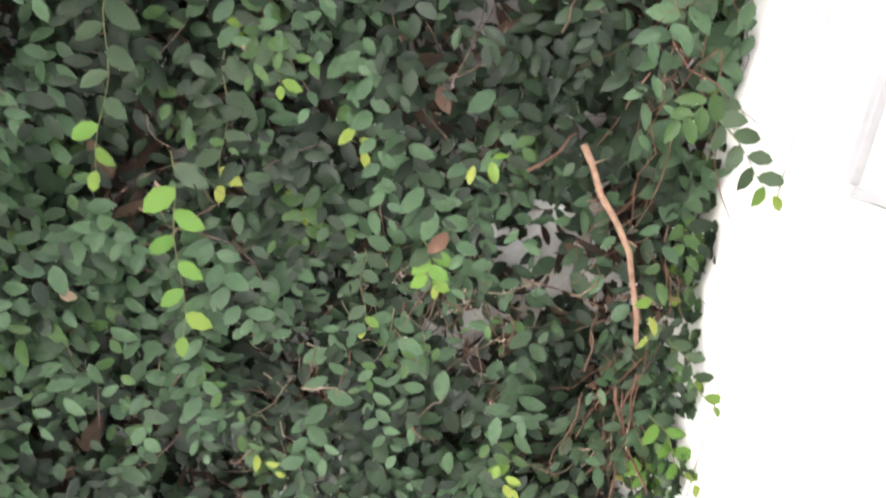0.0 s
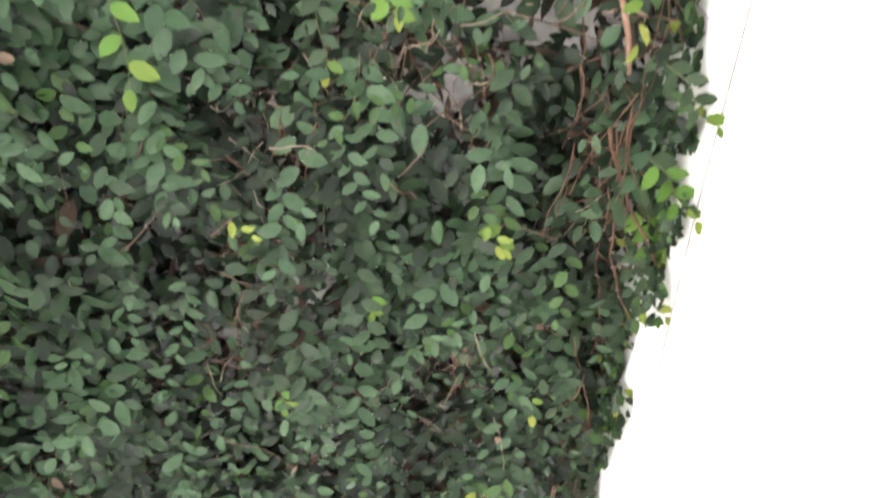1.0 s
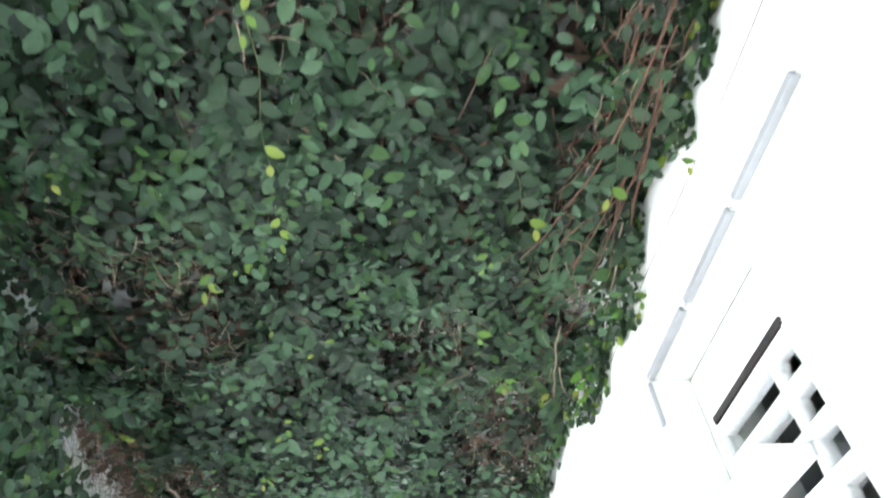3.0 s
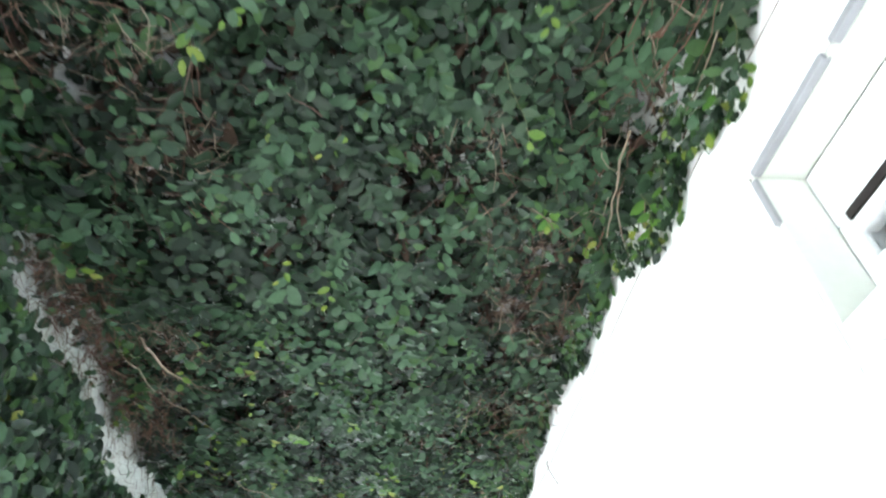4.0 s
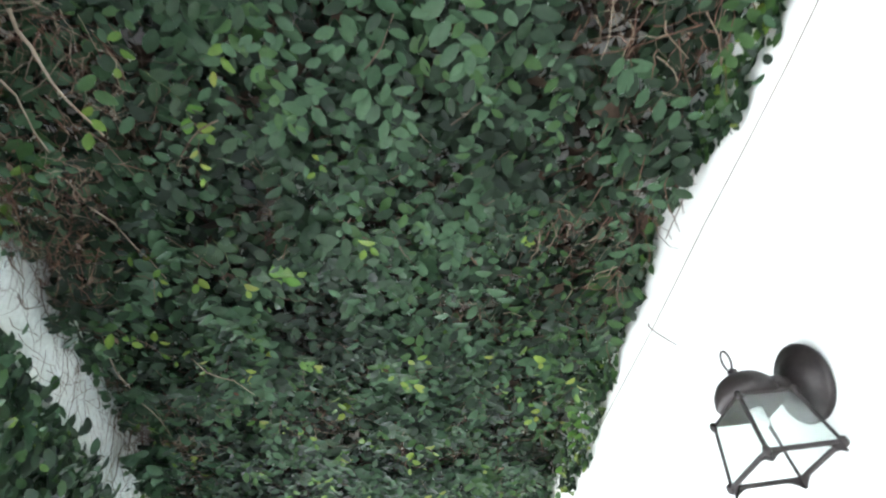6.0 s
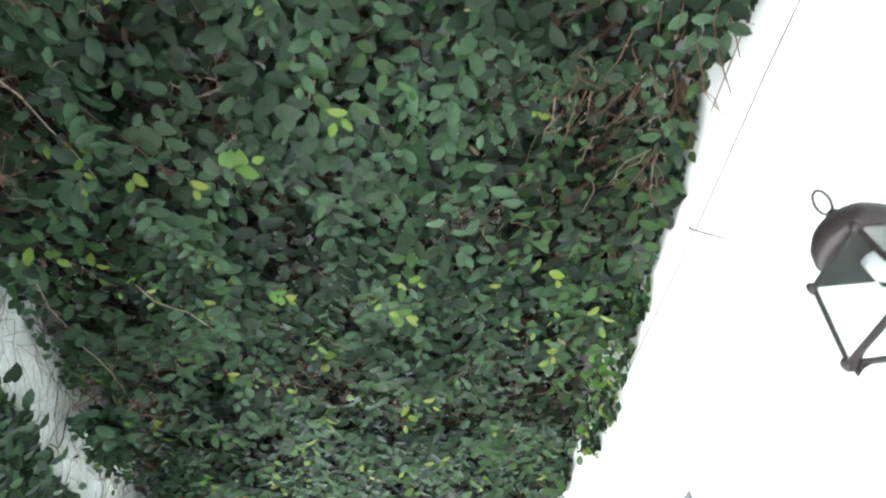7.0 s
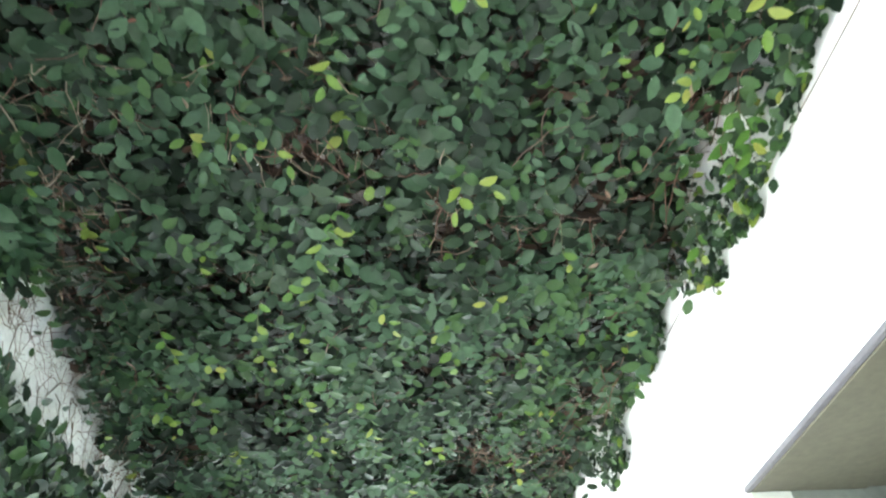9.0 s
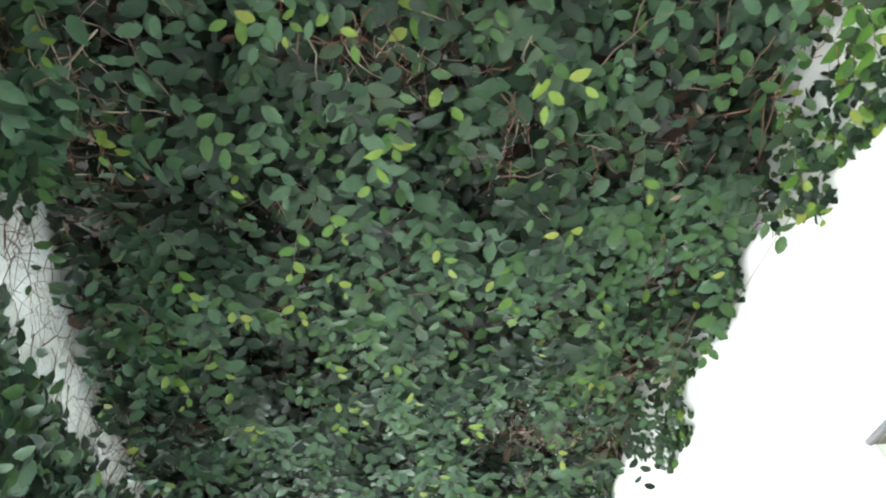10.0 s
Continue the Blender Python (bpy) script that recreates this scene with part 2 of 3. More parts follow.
# ---- windows and door ----
def window(name, y0, y1, label):
    top = tagged(new(name), label, "window", kind="structure")
    top.location = (WALL_X, (y0 + y1) / 2, WIN_SILL)
    bx = WALL_X + 0.10
    w = y1 - y0
    def put(nm, bm, mat, parent=top, lab="", smooth=False):
        bmesh.ops.translate(bm, verts=bm.verts, vec=-Vector(top.location))
        return part(nm, bm, mat, parent, lab, smooth)
    # reveal linings, 3 mm proud of the wall's opening; duller tone holds the reveal's shade
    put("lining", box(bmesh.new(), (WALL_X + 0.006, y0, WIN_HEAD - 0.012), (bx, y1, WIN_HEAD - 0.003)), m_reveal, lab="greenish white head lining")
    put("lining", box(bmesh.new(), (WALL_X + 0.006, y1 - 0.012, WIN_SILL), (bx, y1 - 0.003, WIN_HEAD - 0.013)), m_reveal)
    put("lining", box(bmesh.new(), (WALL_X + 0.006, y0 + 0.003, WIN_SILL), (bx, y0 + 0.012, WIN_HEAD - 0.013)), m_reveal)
    # white boarding beside a narrow sash of glass slats
    mid, end = y1 - 0.40, y1 - 0.045
    put("infill_panel", box(bmesh.new(), (bx - 0.001, y0 + 0.0125, WIN_SILL + 0.003), (bx + 0.03, mid - 0.0005, WIN_HEAD - 0.0125), 0.001), m_frame)
    put("window_frame", box(bmesh.new(), (bx, mid, WIN_HEAD - 0.14), (bx + 0.05, y1 - 0.013, WIN_HEAD - 0.014), 0.004), m_frame)
    put("window_frame", box(bmesh.new(), (bx, end, WIN_SILL + 0.003), (bx + 0.05, y1 - 0.013, WIN_HEAD - 0.142), 0.004), m_frame)
    put("window_frame", box(bmesh.new(), (bx, mid, WIN_SILL + 0.003), (bx + 0.05, mid + 0.03, WIN_HEAD - 0.142), 0.004), m_frame)
    # solid dark strip takes the place of the gap's shade
    put("gap_strip", box(bmesh.new(), (bx - 0.003, mid + 0.02, WIN_HEAD - 0.152), (bx + 0.03, end, WIN_HEAD - 0.135)), m_iron, lab="dark strip painting the gap above the glass slats")
    split = mid + 0.11
    put("muntin", box(bmesh.new(), (bx + 0.002, split - 0.009, WIN_SILL + 0.003), (bx + 0.04, split + 0.009, WIN_HEAD - 0.17), 0.003), m_frame)
    z = WIN_HEAD - 0.155
    while z > WIN_SILL + 0.1:
        put("muntin", box(bmesh.new(), (bx - 0.002, mid + 0.028, z - 0.024), (bx + 0.038, end, z), 0.004), m_frame)
        for ya, yb in ((mid + 0.03, split - 0.008), (split + 0.008, end)):
            put("pane", box(bmesh.new(), (bx + 0.016, ya, z - 0.082), (bx + 0.020, yb, z - 0.022)), m_pane)
        z -= 0.08
    put("transom", box(bmesh.new(), (WALL_X + 0.002, mid + 0.1, 1.985), (bx - 0.004, y1 - 0.013, 2.012), 0.004), m_frame, lab="white ledge across the reveal")
    # three added grey strips paint the shadow line under the head
    for k in range(3):
        ya = y0 + 0.004 + (w - 0.008) * k / 3
        put("head_shade_strip", box(bmesh.new(), (WALL_X - 0.004, ya + 0.012, WIN_HEAD - 0.016), (WALL_X + 0.012, ya + (w - 0.008) / 3 - 0.012, WIN_HEAD - 0.001), 0.002), m_edge_line, lab="grey strip painting the shadow line under the window head")
    put("edge_strip", box(bmesh.new(), (WALL_X - 0.003, y1 - 0.016, WIN_HEAD - 0.13), (WALL_X + 0.0055, y1 - 0.002, WIN_HEAD - 0.019), 0.002), m_edge_line, lab="thin grey strip at the upper jamb")
    put("window_sill", box(bmesh.new(), (WALL_X - 0.05, y0 - 0.03, WIN_SILL - 0.04), (bx, y1 + 0.03, WIN_SILL + 0.002), 0.006), m_frame)
    return top


window("window_1", *WINDOWS[0], "white paned window deep in the white wall")
window("window_2", *WINDOWS[1], "white paned window deep in the white wall")

door = tagged(new("door_1"), "pale painted door deep under a grey-brown head", "door", kind="structure")
door.location = (WALL_X, DOOR[0], 0.02)
def on_door(nm, lo, hi, mat, lab="", bevel=0.003):
    bm = box(bmesh.new(), lo, hi, bevel)
    bmesh.ops.translate(bm, verts=bm.verts, vec=-Vector(door.location))
    return part(nm, bm, mat, door, lab)
on_door("head_board", (WALL_X + 0.012, DOOR[0] + 0.002, DOOR_HEAD - 0.008), (WALL_X + WALL_T, DOOR[1] - 0.002, DOOR_HEAD - 0.002), m_soffit, "grey-brown board under the door head, recess shade in the colour", 0.001)
# added grey strip stands in for the shadowed edge of the wall
on_door("edge_strip", (WALL_X - 0.003, DOOR[0] - 0.001, DOOR_HEAD - 0.006), (WALL_X + 0.011, DOOR[1] + 0.001, DOOR_HEAD + 0.004), m_grey, "grey strip painting the shadowed wall edge along the door head")
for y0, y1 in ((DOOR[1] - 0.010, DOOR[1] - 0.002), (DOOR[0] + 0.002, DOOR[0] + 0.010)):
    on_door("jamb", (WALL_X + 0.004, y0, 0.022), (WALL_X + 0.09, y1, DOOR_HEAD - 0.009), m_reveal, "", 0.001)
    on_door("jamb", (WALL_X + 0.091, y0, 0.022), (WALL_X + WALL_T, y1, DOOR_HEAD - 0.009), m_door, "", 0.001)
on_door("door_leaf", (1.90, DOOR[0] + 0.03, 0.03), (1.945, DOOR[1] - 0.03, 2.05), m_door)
on_door("door_handle", (1.86, DOOR[0] + 0.09, 1.0), (1.902, DOOR[0] + 0.12, 1.03), m_iron)

# ---- wall lantern ----
def lantern():
    top = tagged(new("wall_lantern"), "dark bronze square wall lantern with clear glass and top ring", "lantern")
    top.matrix_world = pose(WALL_X - 0.005, LAMP_Y, LAMP_Z, 0, -6, 0)
    # parts in the lantern's own space: wall at x = 0, the body hangs at x = -LAMP_OUT
    part("back_plate", lathe(bmesh.new(), [(0.066, -0.001), (0.068, -0.010), (0.062, -0.014), (0.050, -0.016), (0.046, -0.024), (0.028, -0.030), (0.016, -0.034)], (0, 0, 0), "X", 32), m_iron, top, smooth=True)
    cx, cy = -LAMP_OUT, 0.02
    arm = tube(bmesh.new(), [(-0.028, 0, 0.0), (-0.045, 0.004, 0.012), (cx + 0.02, 0.014, 0.018), (cx, cy, 0.02)], 0.010, 10)
    part("arm", arm, m_iron, top, smooth=True)
    c = (cx, cy, 0)
    part("cap", lathe(bmesh.new(), [(0.040, -0.022), (0.050, -0.016), (0.054, -0.006), (0.050, 0.010), (0.040, 0.024), (0.024, 0.034), (0.011, 0.038), (0.008, 0.043), (0.009, 0.048), (0.005, 0.052)], c, "Z", 36), m_iron, top, smooth=True)
    ring = [(cx, cy + 0.012 * math.sin(k * math.tau / 20), 0.070 - 0.019 * math.cos(k * math.tau / 20)) for k in range(21)]
    part("ring", tube(bmesh.new(), ring, 0.0021, 6), m_iron, top, "thin metal hanging ring", True)
    # square glass body, wider at the foot
    W0, W1 = 0.049, 0.063
    Z0, Z1 = -0.026, -0.126
    corners = [(-1, -1), (1, -1), (1, 1), (-1, 1)]
    part("top_plate", box(bmesh.new(), (cx - W0, cy - W0, Z0 - 0.002), (cx + W0, cy + W0, Z0 + 0.005), 0.002), m_iron, top)
    for a, b in corners:
        part("corner_bar", tube(bmesh.new(), [(cx + a * W0, cy + b * W0, Z0), (cx + a * W1, cy + b * W1, Z1)], 0.0036, 8), m_iron, top)
        for w, z in ((W0, Z0), (W1, Z1)):
            part("knob", lathe(bmesh.new(), [(0.002, -0.009), (0.0058, -0.006), (0.0066, 0.0), (0.0055, 0.005), (0.002, 0.008)], (cx + a * w * 1.03, cy + b * w * 1.03, z), "Z", 12), m_iron, top, smooth=True)
    for k in range(4):
        (a, b), (d, e) = corners[k], corners[(k + 1) % 4]
        p, q = Vector((cx + a * W1, cy + b * W1, Z1)), Vector((cx + d * W1, cy + e * W1, Z1))
        part("rail", tube(bmesh.new(), [p, q], 0.0042, 8), m_iron, top)
        # scalloped skirt below the rail
        bm = bmesh.new()
        inward = (Vector((cx, cy, Z1)) - (p + q) / 2).normalized() * 0.002
        for side in (inward, -inward):
            for m in range(12):
                f, g = m / 12, (m + 1) / 12
                dip = lambda u: 0.002 + 0.015 * abs(2 * u - 1) ** 4
                vs = [p.lerp(q, f), p.lerp(q, g), p.lerp(q, g) - Vector((0, 0, dip(g))), p.lerp(q, f) - Vector((0, 0, dip(f)))]
                bm.faces.new([bm.verts.new(v + side) for v in vs])
        bmesh.ops.remove_doubles(bm, verts=bm.verts, dist=0.0001)
        part("skirt", bm, m_iron, top)
        bm = bmesh.new()
        o = [Vector((cx + s * w * 0.985, cy + t * w * 0.985, z)) for s, t, w, z in ((a, b, W0, Z0), (d, e, W0, Z0), (d, e, W1, Z1), (a, b, W1, Z1))]
        nrm = (o[1] - o[0]).cross(o[2] - o[0]).normalized() * 0.0012
        vs = [bm.verts.new(v + nrm) for v in o] + [bm.verts.new(v - nrm) for v in o]
        for f in ((0, 1, 2, 3), (7, 6, 5, 4), (0, 4, 5, 1), (1, 5, 6, 2), (2, 6, 7, 3), (3, 7, 4, 0)):
            bm.faces.new([vs[i] for i in f])
        bmesh.ops.recalc_face_normals(bm, faces=bm.faces)
        pane = part("glass_pane", bm, m_lampglass, top)
        pane.visible_shadow = False
    part("bulb_holder", lathe(bmesh.new(), [(0.013, -0.030), (0.013, -0.055), (0.009, -0.060)], c, "Z", 16), m_frame, top, smooth=True)
    return top


LAMP_Y, LAMP_Z, LAMP_OUT = 3.55, 2.075, 0.106
lantern()


# ---- climbing fig ----
rng = np.random.default_rng(7)
STATIONS = ((0.14, 0.165), (0.43, 0.268), (0.77, 0.188))


def leaf_points():
    """One leaf of length 1 along x, folded along its rib: points and faces."""
    pts = [(0, 0, 0)]
    for u, w in STATIONS:
        dip = -0.10 * (u - 0.4) ** 2 * 4
        pts += [(u, w, 0.06 + dip), (u, 0, dip), (u, -w, 0.06 + dip)]
    pts.append((1, 0, -0.13))
    tri = [(0, 2, 1), (0, 3, 2), (10, 7, 8), (10, 8, 9)]
    quad = [(1, 2, 5, 4), (2, 3, 6, 5), (4, 5, 8, 7), (5, 6, 9, 8)]
    return np.array(pts), tri, quad


LEAF, LEAF_TRI, LEAF_QUAD = leaf_points()


def unit(a):
    return a / np.maximum(np.linalg.norm(a, axis=-1, keepdims=True), 1e-9)


def leaf_cloud(name, org, axis, normal, size, mat_index, mats, width=None):
    """Many leaves in one mesh; each one is an island of its own."""
    n = len(org)
    axis = unit(axis)
    normal = unit(normal - (normal * axis).sum(1, keepdims=True) * axis)
    side = np.cross(normal, axis)
    wd = np.ones(n) if width is None else width
    p = LEAF[None]
    v = org[:, None] + (axis[:, None] * p[..., :1] + side[:, None] * p[..., 1:2] * wd[:, None, None] + normal[:, None] * p[..., 2:]) * size[:, None, None]
    base = (np.arange(n) * len(LEAF))[:, None]
    tri = (np.array(LEAF_TRI).reshape(-1)[None] + base)
    quad = (np.array(LEAF_QUAD).reshape(-1)[None] + base)
    loops = np.concatenate([tri, quad], 1).reshape(-1)
    counts = np.tile(np.array([3] * len(LEAF_TRI) + [4] * len(LEAF_QUAD)), n)
    me = bpy.data.meshes.new(name)
    me.vertices.add(n * len(LEAF))
    me.vertices.foreach_set("co", v.astype(np.float32).reshape(-1))
    me.loops.add(len(loops))
    me.loops.foreach_set("vertex_index", loops.astype(np.int32))
    me.polygons.add(len(counts))
    me.polygons.foreach_set("loop_start", np.concatenate([[0], np.cumsum(counts)[:-1]]).astype(np.int32))
    for m in mats:
        me.materials.append(m)
    me.polygons.foreach_set("material_index", np.repeat(mat_index, 8).astype(np.int32))
    me.polygons.foreach_set("use_smooth", np.ones(len(counts), dtype=bool))
    me.update(calc_edges=True)
    me.validate()
    return me


def wavy(x, y, k=0.0):
    """Slow swell of the creeper's underside, about -1 to 1."""
    return (np.sin(2.1 * x + 1.3 * y + k) + np.sin(3.7 * y - 2.2 * x + 1.9 + k) + np.sin(5.3 * x + 4.1 * y + 0.7 * k) + 0.7 * np.sin(9.1 * y + 7.3 * x + k)) / 3.7


# lower edge of the creeper along the white wall, and the bare strip of the beam: y, height
WALL_EDGE = ((-0.12, 2.685), (0.20, 2.650), (0.30, 2.610), (0.42, 2.620), (0.52, 2.525), (0.63, 2.615), (0.68, 2.500), (0.80, 2.565), (0.88, 2.500), (0.98, 2.625),
             (1.10, 2.621), (1.20, 2.565), (1.31, 2.625), (1.47, 2.629), (1.62, 2.615), (1.85, 2.560), (1.98, 2.690), (2.13, 2.585), (2.22, 2.495), (2.31, 2.475),
             (2.46, 2.565), (2.58, 2.505), (2.69, 2.490), (2.82, 2.555), (2.97, 2.655), (3.20, 2.590), (3.37, 2.585), (3.50, 2.655), (3.69, 2.725), (3.85, 2.645),
             (4.06, 2.655), (4.23, 2.585), (4.42, 2.555), (4.60, 2.485), (4.76, 2.525), (4.88, 2.515), (5.07, 2.675), (5.20, 2.575), (5.40, 2.585), (5.50, 2.615),
             (5.62, 2.505), (5.78, 2.485), (6.0, 2.695), (6.3, 2.635), (7.0, 2.585))
BEAM_UPPER = ((2.6, 2.585), (3.3, 2.585), (3.57, 2.63), (3.75, 2.60), (3.95, 2.64), (4.3, 2.67), (4.75, 2.675), (4.93, 2.615), (5.1, 2.59), (5.25, 2.585), (5.45, 2.615), (5.7, 2.58), (6.0, 2.60))
BEAM_LOWER = ((2.7, 2.56), (2.97, 2.52), (3.11, 2.51), (3.3, 2.535), (3.5, 2.53), (3.7, 2.46), (4.0, 2.455), (4.4, 2.455), (4.55, 2.445), (4.9, 2.45), (5.2, 2.475), (5.35, 2.497), (5.6, 2.525), (6.0, 2.55))


def along(profile, y):
    return np.interp(y, [p[0] for p in profile], [p[1] for p in profile])


# dark hollows with old wood in them: x, y, half width, half length
HOLLOWS = ((-0.22, 4.66, 0.20, 0.06), (0.04, 4.82, 0.08, 0.05), (0.21, 4.07, 0.10, 0.07), (0.06, 2.64, 0.08, 0.10), (-0.51, 2.58, 0.10, 0.10), (0.35, 2.83, 0.10, 0.14),
           (-0.80, 4.88, 0.10, 0.10), (-0.21, 4.67, 0.06, 0.05), (0.24, 1.15, 0.08, 0.12), (-0.20, 1.02, 0.10, 0.07), (-0.60, 2.25, 0.14, 0.12), (-0.65, 3.38, 0.12, 0.16),
           (-0.36, 3.70, 0.06, 0.08), (0.36, 3.16, 0.10, 0.16), (-0.10, 0.55, 0.09, 0.07), (0.15, 0.44, 0.12, 0.10), (0.40, 3.78, 0.10, 0.08), (-0.62, 1.40, 0.12, 0.08),
           (-0.41, 5.07, 0.08, 0.06), (0.29, 4.82, 0.08, 0.06), (-0.33, 4.50, 0.10, 0.06), (-0.72, 4.52, 0.10, 0.08), (0.28, 5.86, 0.14, 0.10), (-0.05, 1.62, 0.10, 0.07))
# places where the white ceiling shows through: x, y, radius
GAPS = ((0.19, -0.08, 0.040), (0.39, 0.08, 0.030), (0.39, 0.31, 0.035), (0.37, 0.40, 0.045), (0.24, 0.54, 0.045), (0.27, 0.34, 0.030), (-0.31, 0.82, 0.020), (-0.04, 0.66, 0.020), (0.43, 0.39, 0.030), (0.15, 0.45, 0.020), (0.01, 0.92, 0.020), (-0.08, 1.09, 0.022), (0.41, 1.08, 0.020), (-0.51, 1.04, 0.025), (-0.40, 1.46, 0.020), (-0.02, 1.42, 0.018), (0.40, 2.81, 0.035), (0.10, 2.82, 0.018), (-0.35, 2.90, 0.030), (-0.35, 3.72, 0.030), (-0.03, 3.72, 0.012), (0.06, 3.78, 0.015), (-0.32, 4.27, 0.012), (-0.51, 5.51, 0.015), (-0.31, 4.45, 0.018), (-0.83, 5.03, 0.020), (-0.70, 5.05, 0.020), (0.14, 4.63, 0.015))


def hollow(x, y):
    """0 in full growth, up to 1 in the middle of a hollow."""
    v = 0.55 * np.clip(np.sin(6.3 * x + 3.1 * y + 0.4) * np.sin(5.1 * y - 6.2 * x + 2.2) + 0.6 * np.sin(12.7 * y + 5.1 * x) * np.sin(13.3 * x - 3.0 * y + 1.0) - 0.35, 0, 1)
    for hx, hy, a, b in HOLLOWS:
        v = np.maximum(v, np.exp(-(((x - hx) / a) ** 2 + ((y - hy) / b) ** 2)))
    return v


def under(x, y):
    """Height of the creeper's lower face under the ceiling."""
    lump = np.sin(11 * x + 5 * y) * np.sin(9 * y - 6 * x + 1.0) + 0.6 * np.sin(19 * y + 4 * x) * np.sin(17 * x - 3 * y)
    return 2.615 - 0.030 * wavy(x, y) - 0.042 * lump - 0.022 * np.sin(26 * x + 7 * y) * np.sin(23 * y - 9 * x) + 0.07 * hollow(x, y) - 0.02 * np.clip((x - 0.42) / 0.2, 0, 1)


def bare(x, y):
    """Above 0.5 where the creeper is thin, woody and dry."""
    return hollow(x, y) + 0.2 * np.clip((-0.66 - x) / 0.2, 0, 1)


def inside(x, y, z):
    """True for places that lie within the ragged edges along wall and beam and outside the gaps."""
    ok = (x < WALL_X - 0.012) & (x > BEAM_X + 0.015)
    fray = rng.normal(0, 0.022, len(x))
    ok &= z > along(WALL_EDGE, y) + fray - 1.5 * (WALL_X - x) + 0.012 * np.sin(41 * y) + 0.008 * np.sin(97 * y + 1)
    ok &= z > along(BEAM_UPPER, y) + fray - 1.2 * (x - BEAM_X) + 0.015 * np.sin(37 * y) * np.sin(11 * y)
    for hx, hy, hr in GAPS:
        hr = hr + 0.011
        wob = 1 + 0.35 * np.sin(5 * np.arctan2(y - hy, x - hx) + 40 * hx)
        ok &= (x - hx) ** 2 + (y - hy) ** 2 > (hr * wob) ** 2
    return ok


def sprays(x, y, head, depth, length, drop, size=0.047, young_share=0.0, tones=(0.34, 0.42, 0.24), lean=0.42, flutter=0.19, steps=9):
    """Leafy shoots lying in the creeper: lists of leaf places (x, y, depth, drop), axes, normals, sizes and kinds."""
    count, out = len(x), []
    lush = rng.uniform(0.70, 1.22, count)
    fresh = rng.random(count) < 0.12 + 0.10 * (y > 4.2) + 0.30 * ((x > 0.25) & (y > 3.4))
    young = rng.random(count) < young_share * (1 + 1.5 * (y > 3.7))
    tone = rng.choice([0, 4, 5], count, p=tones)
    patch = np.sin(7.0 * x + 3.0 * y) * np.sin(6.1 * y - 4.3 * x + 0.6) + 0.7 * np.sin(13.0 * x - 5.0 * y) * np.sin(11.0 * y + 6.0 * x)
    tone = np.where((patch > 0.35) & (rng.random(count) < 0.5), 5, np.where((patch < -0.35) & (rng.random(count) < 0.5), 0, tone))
    bend = rng.normal(0, 0.4, count)
    n0 = np.stack([rng.normal(0, lean, count), rng.normal(-0.30, lean, count), -np.ones(count)], 1)
    for s in range(steps):
        f = s / (steps - 1)
        a = head + bend * f
        px, py = x + np.cos(a) * length * f, y + np.sin(a) * length * f
        turn = a + (1.0 if s % 2 == 0 else -1.0) * rng.normal(0.98, 0.16, count)
        if s == steps - 1:
            turn = a + rng.normal(0, 0.3, count)
        ax = np.stack([np.cos(turn), np.sin(turn), rng.normal(-0.25, 0.25, count)], 1)
        nm = n0 + rng.normal(0, flutter, (count, 3))
        sz = size * lush * (1.08 - 0.42 * f * f) * rng.uniform(0.82, 1.15, count)
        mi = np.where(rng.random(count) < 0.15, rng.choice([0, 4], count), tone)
        mi[rng.random(count) < 0.0006] = 2
        mi[fresh & (f > 0.55)] = 3
        mi[young & (f > 0.6)] = 3
        mi[young & (f > 0.8)] = 1
        out.append((px, py, depth, drop * f * f, ax, nm, sz, mi))
    return [np.concatenate([o[i] for o in out]) for i in range(8)]


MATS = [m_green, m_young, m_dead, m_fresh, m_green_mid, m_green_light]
fig = tagged(new("climbing_fig"), "dense dark green climbing fig under the walkway ceiling, yellow tips", "climbing plant")
fig.location = (0.2, 3.0, CEIL_Z)


def under_fig(ob, owner=fig):
    ob.parent = owner
    ob.matrix_parent_inverse = Matrix.Translation(-owner.location)
    return ob


# growth deep under the ceiling, mostly dark greens that paint the shade of the gaps
n = 5200
x0, y0 = rng.uniform(BEAM_X + 0.02, WALL_X - 0.03, n), rng.uniform(-1.1, 8.6, n)
full = rng.random(n) > 0.6 * hollow(x0, y0)
x0, y0 = x0[full], y0[full]
n = len(x0)
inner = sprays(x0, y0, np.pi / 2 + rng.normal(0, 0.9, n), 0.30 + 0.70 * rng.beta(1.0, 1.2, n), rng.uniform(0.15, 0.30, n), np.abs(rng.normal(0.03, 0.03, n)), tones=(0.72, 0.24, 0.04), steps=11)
# leafy sprays that hang out of it in clumps, lighter greens as if catching light
n = 4600
x0, y0 = rng.uniform(BEAM_X + 0.02, WALL_X - 0.03, n), rng.uniform(-1.1, 8.6, n)
crowd = np.sin(15.1 * x0 + 4.0 * y0) * np.sin(12.3 * y0 - 5.0 * x0 + 0.7) + 0.5 * np.sin(27.0 * x0 - 8.0 * y0) * np.sin(23.0 * y0 + 9.0 * x0)
full = (rng.random(n) < 0.58 + 0.62 * crowd) & (rng.random(n) > 1.1 * hollow(x0, y0))
x0, y0 = x0[full], y0[full]
n = len(x0)
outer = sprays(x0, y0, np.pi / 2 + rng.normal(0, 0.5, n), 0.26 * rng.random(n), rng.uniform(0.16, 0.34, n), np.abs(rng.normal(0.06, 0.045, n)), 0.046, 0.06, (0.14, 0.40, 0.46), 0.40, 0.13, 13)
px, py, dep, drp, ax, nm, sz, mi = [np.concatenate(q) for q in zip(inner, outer)]
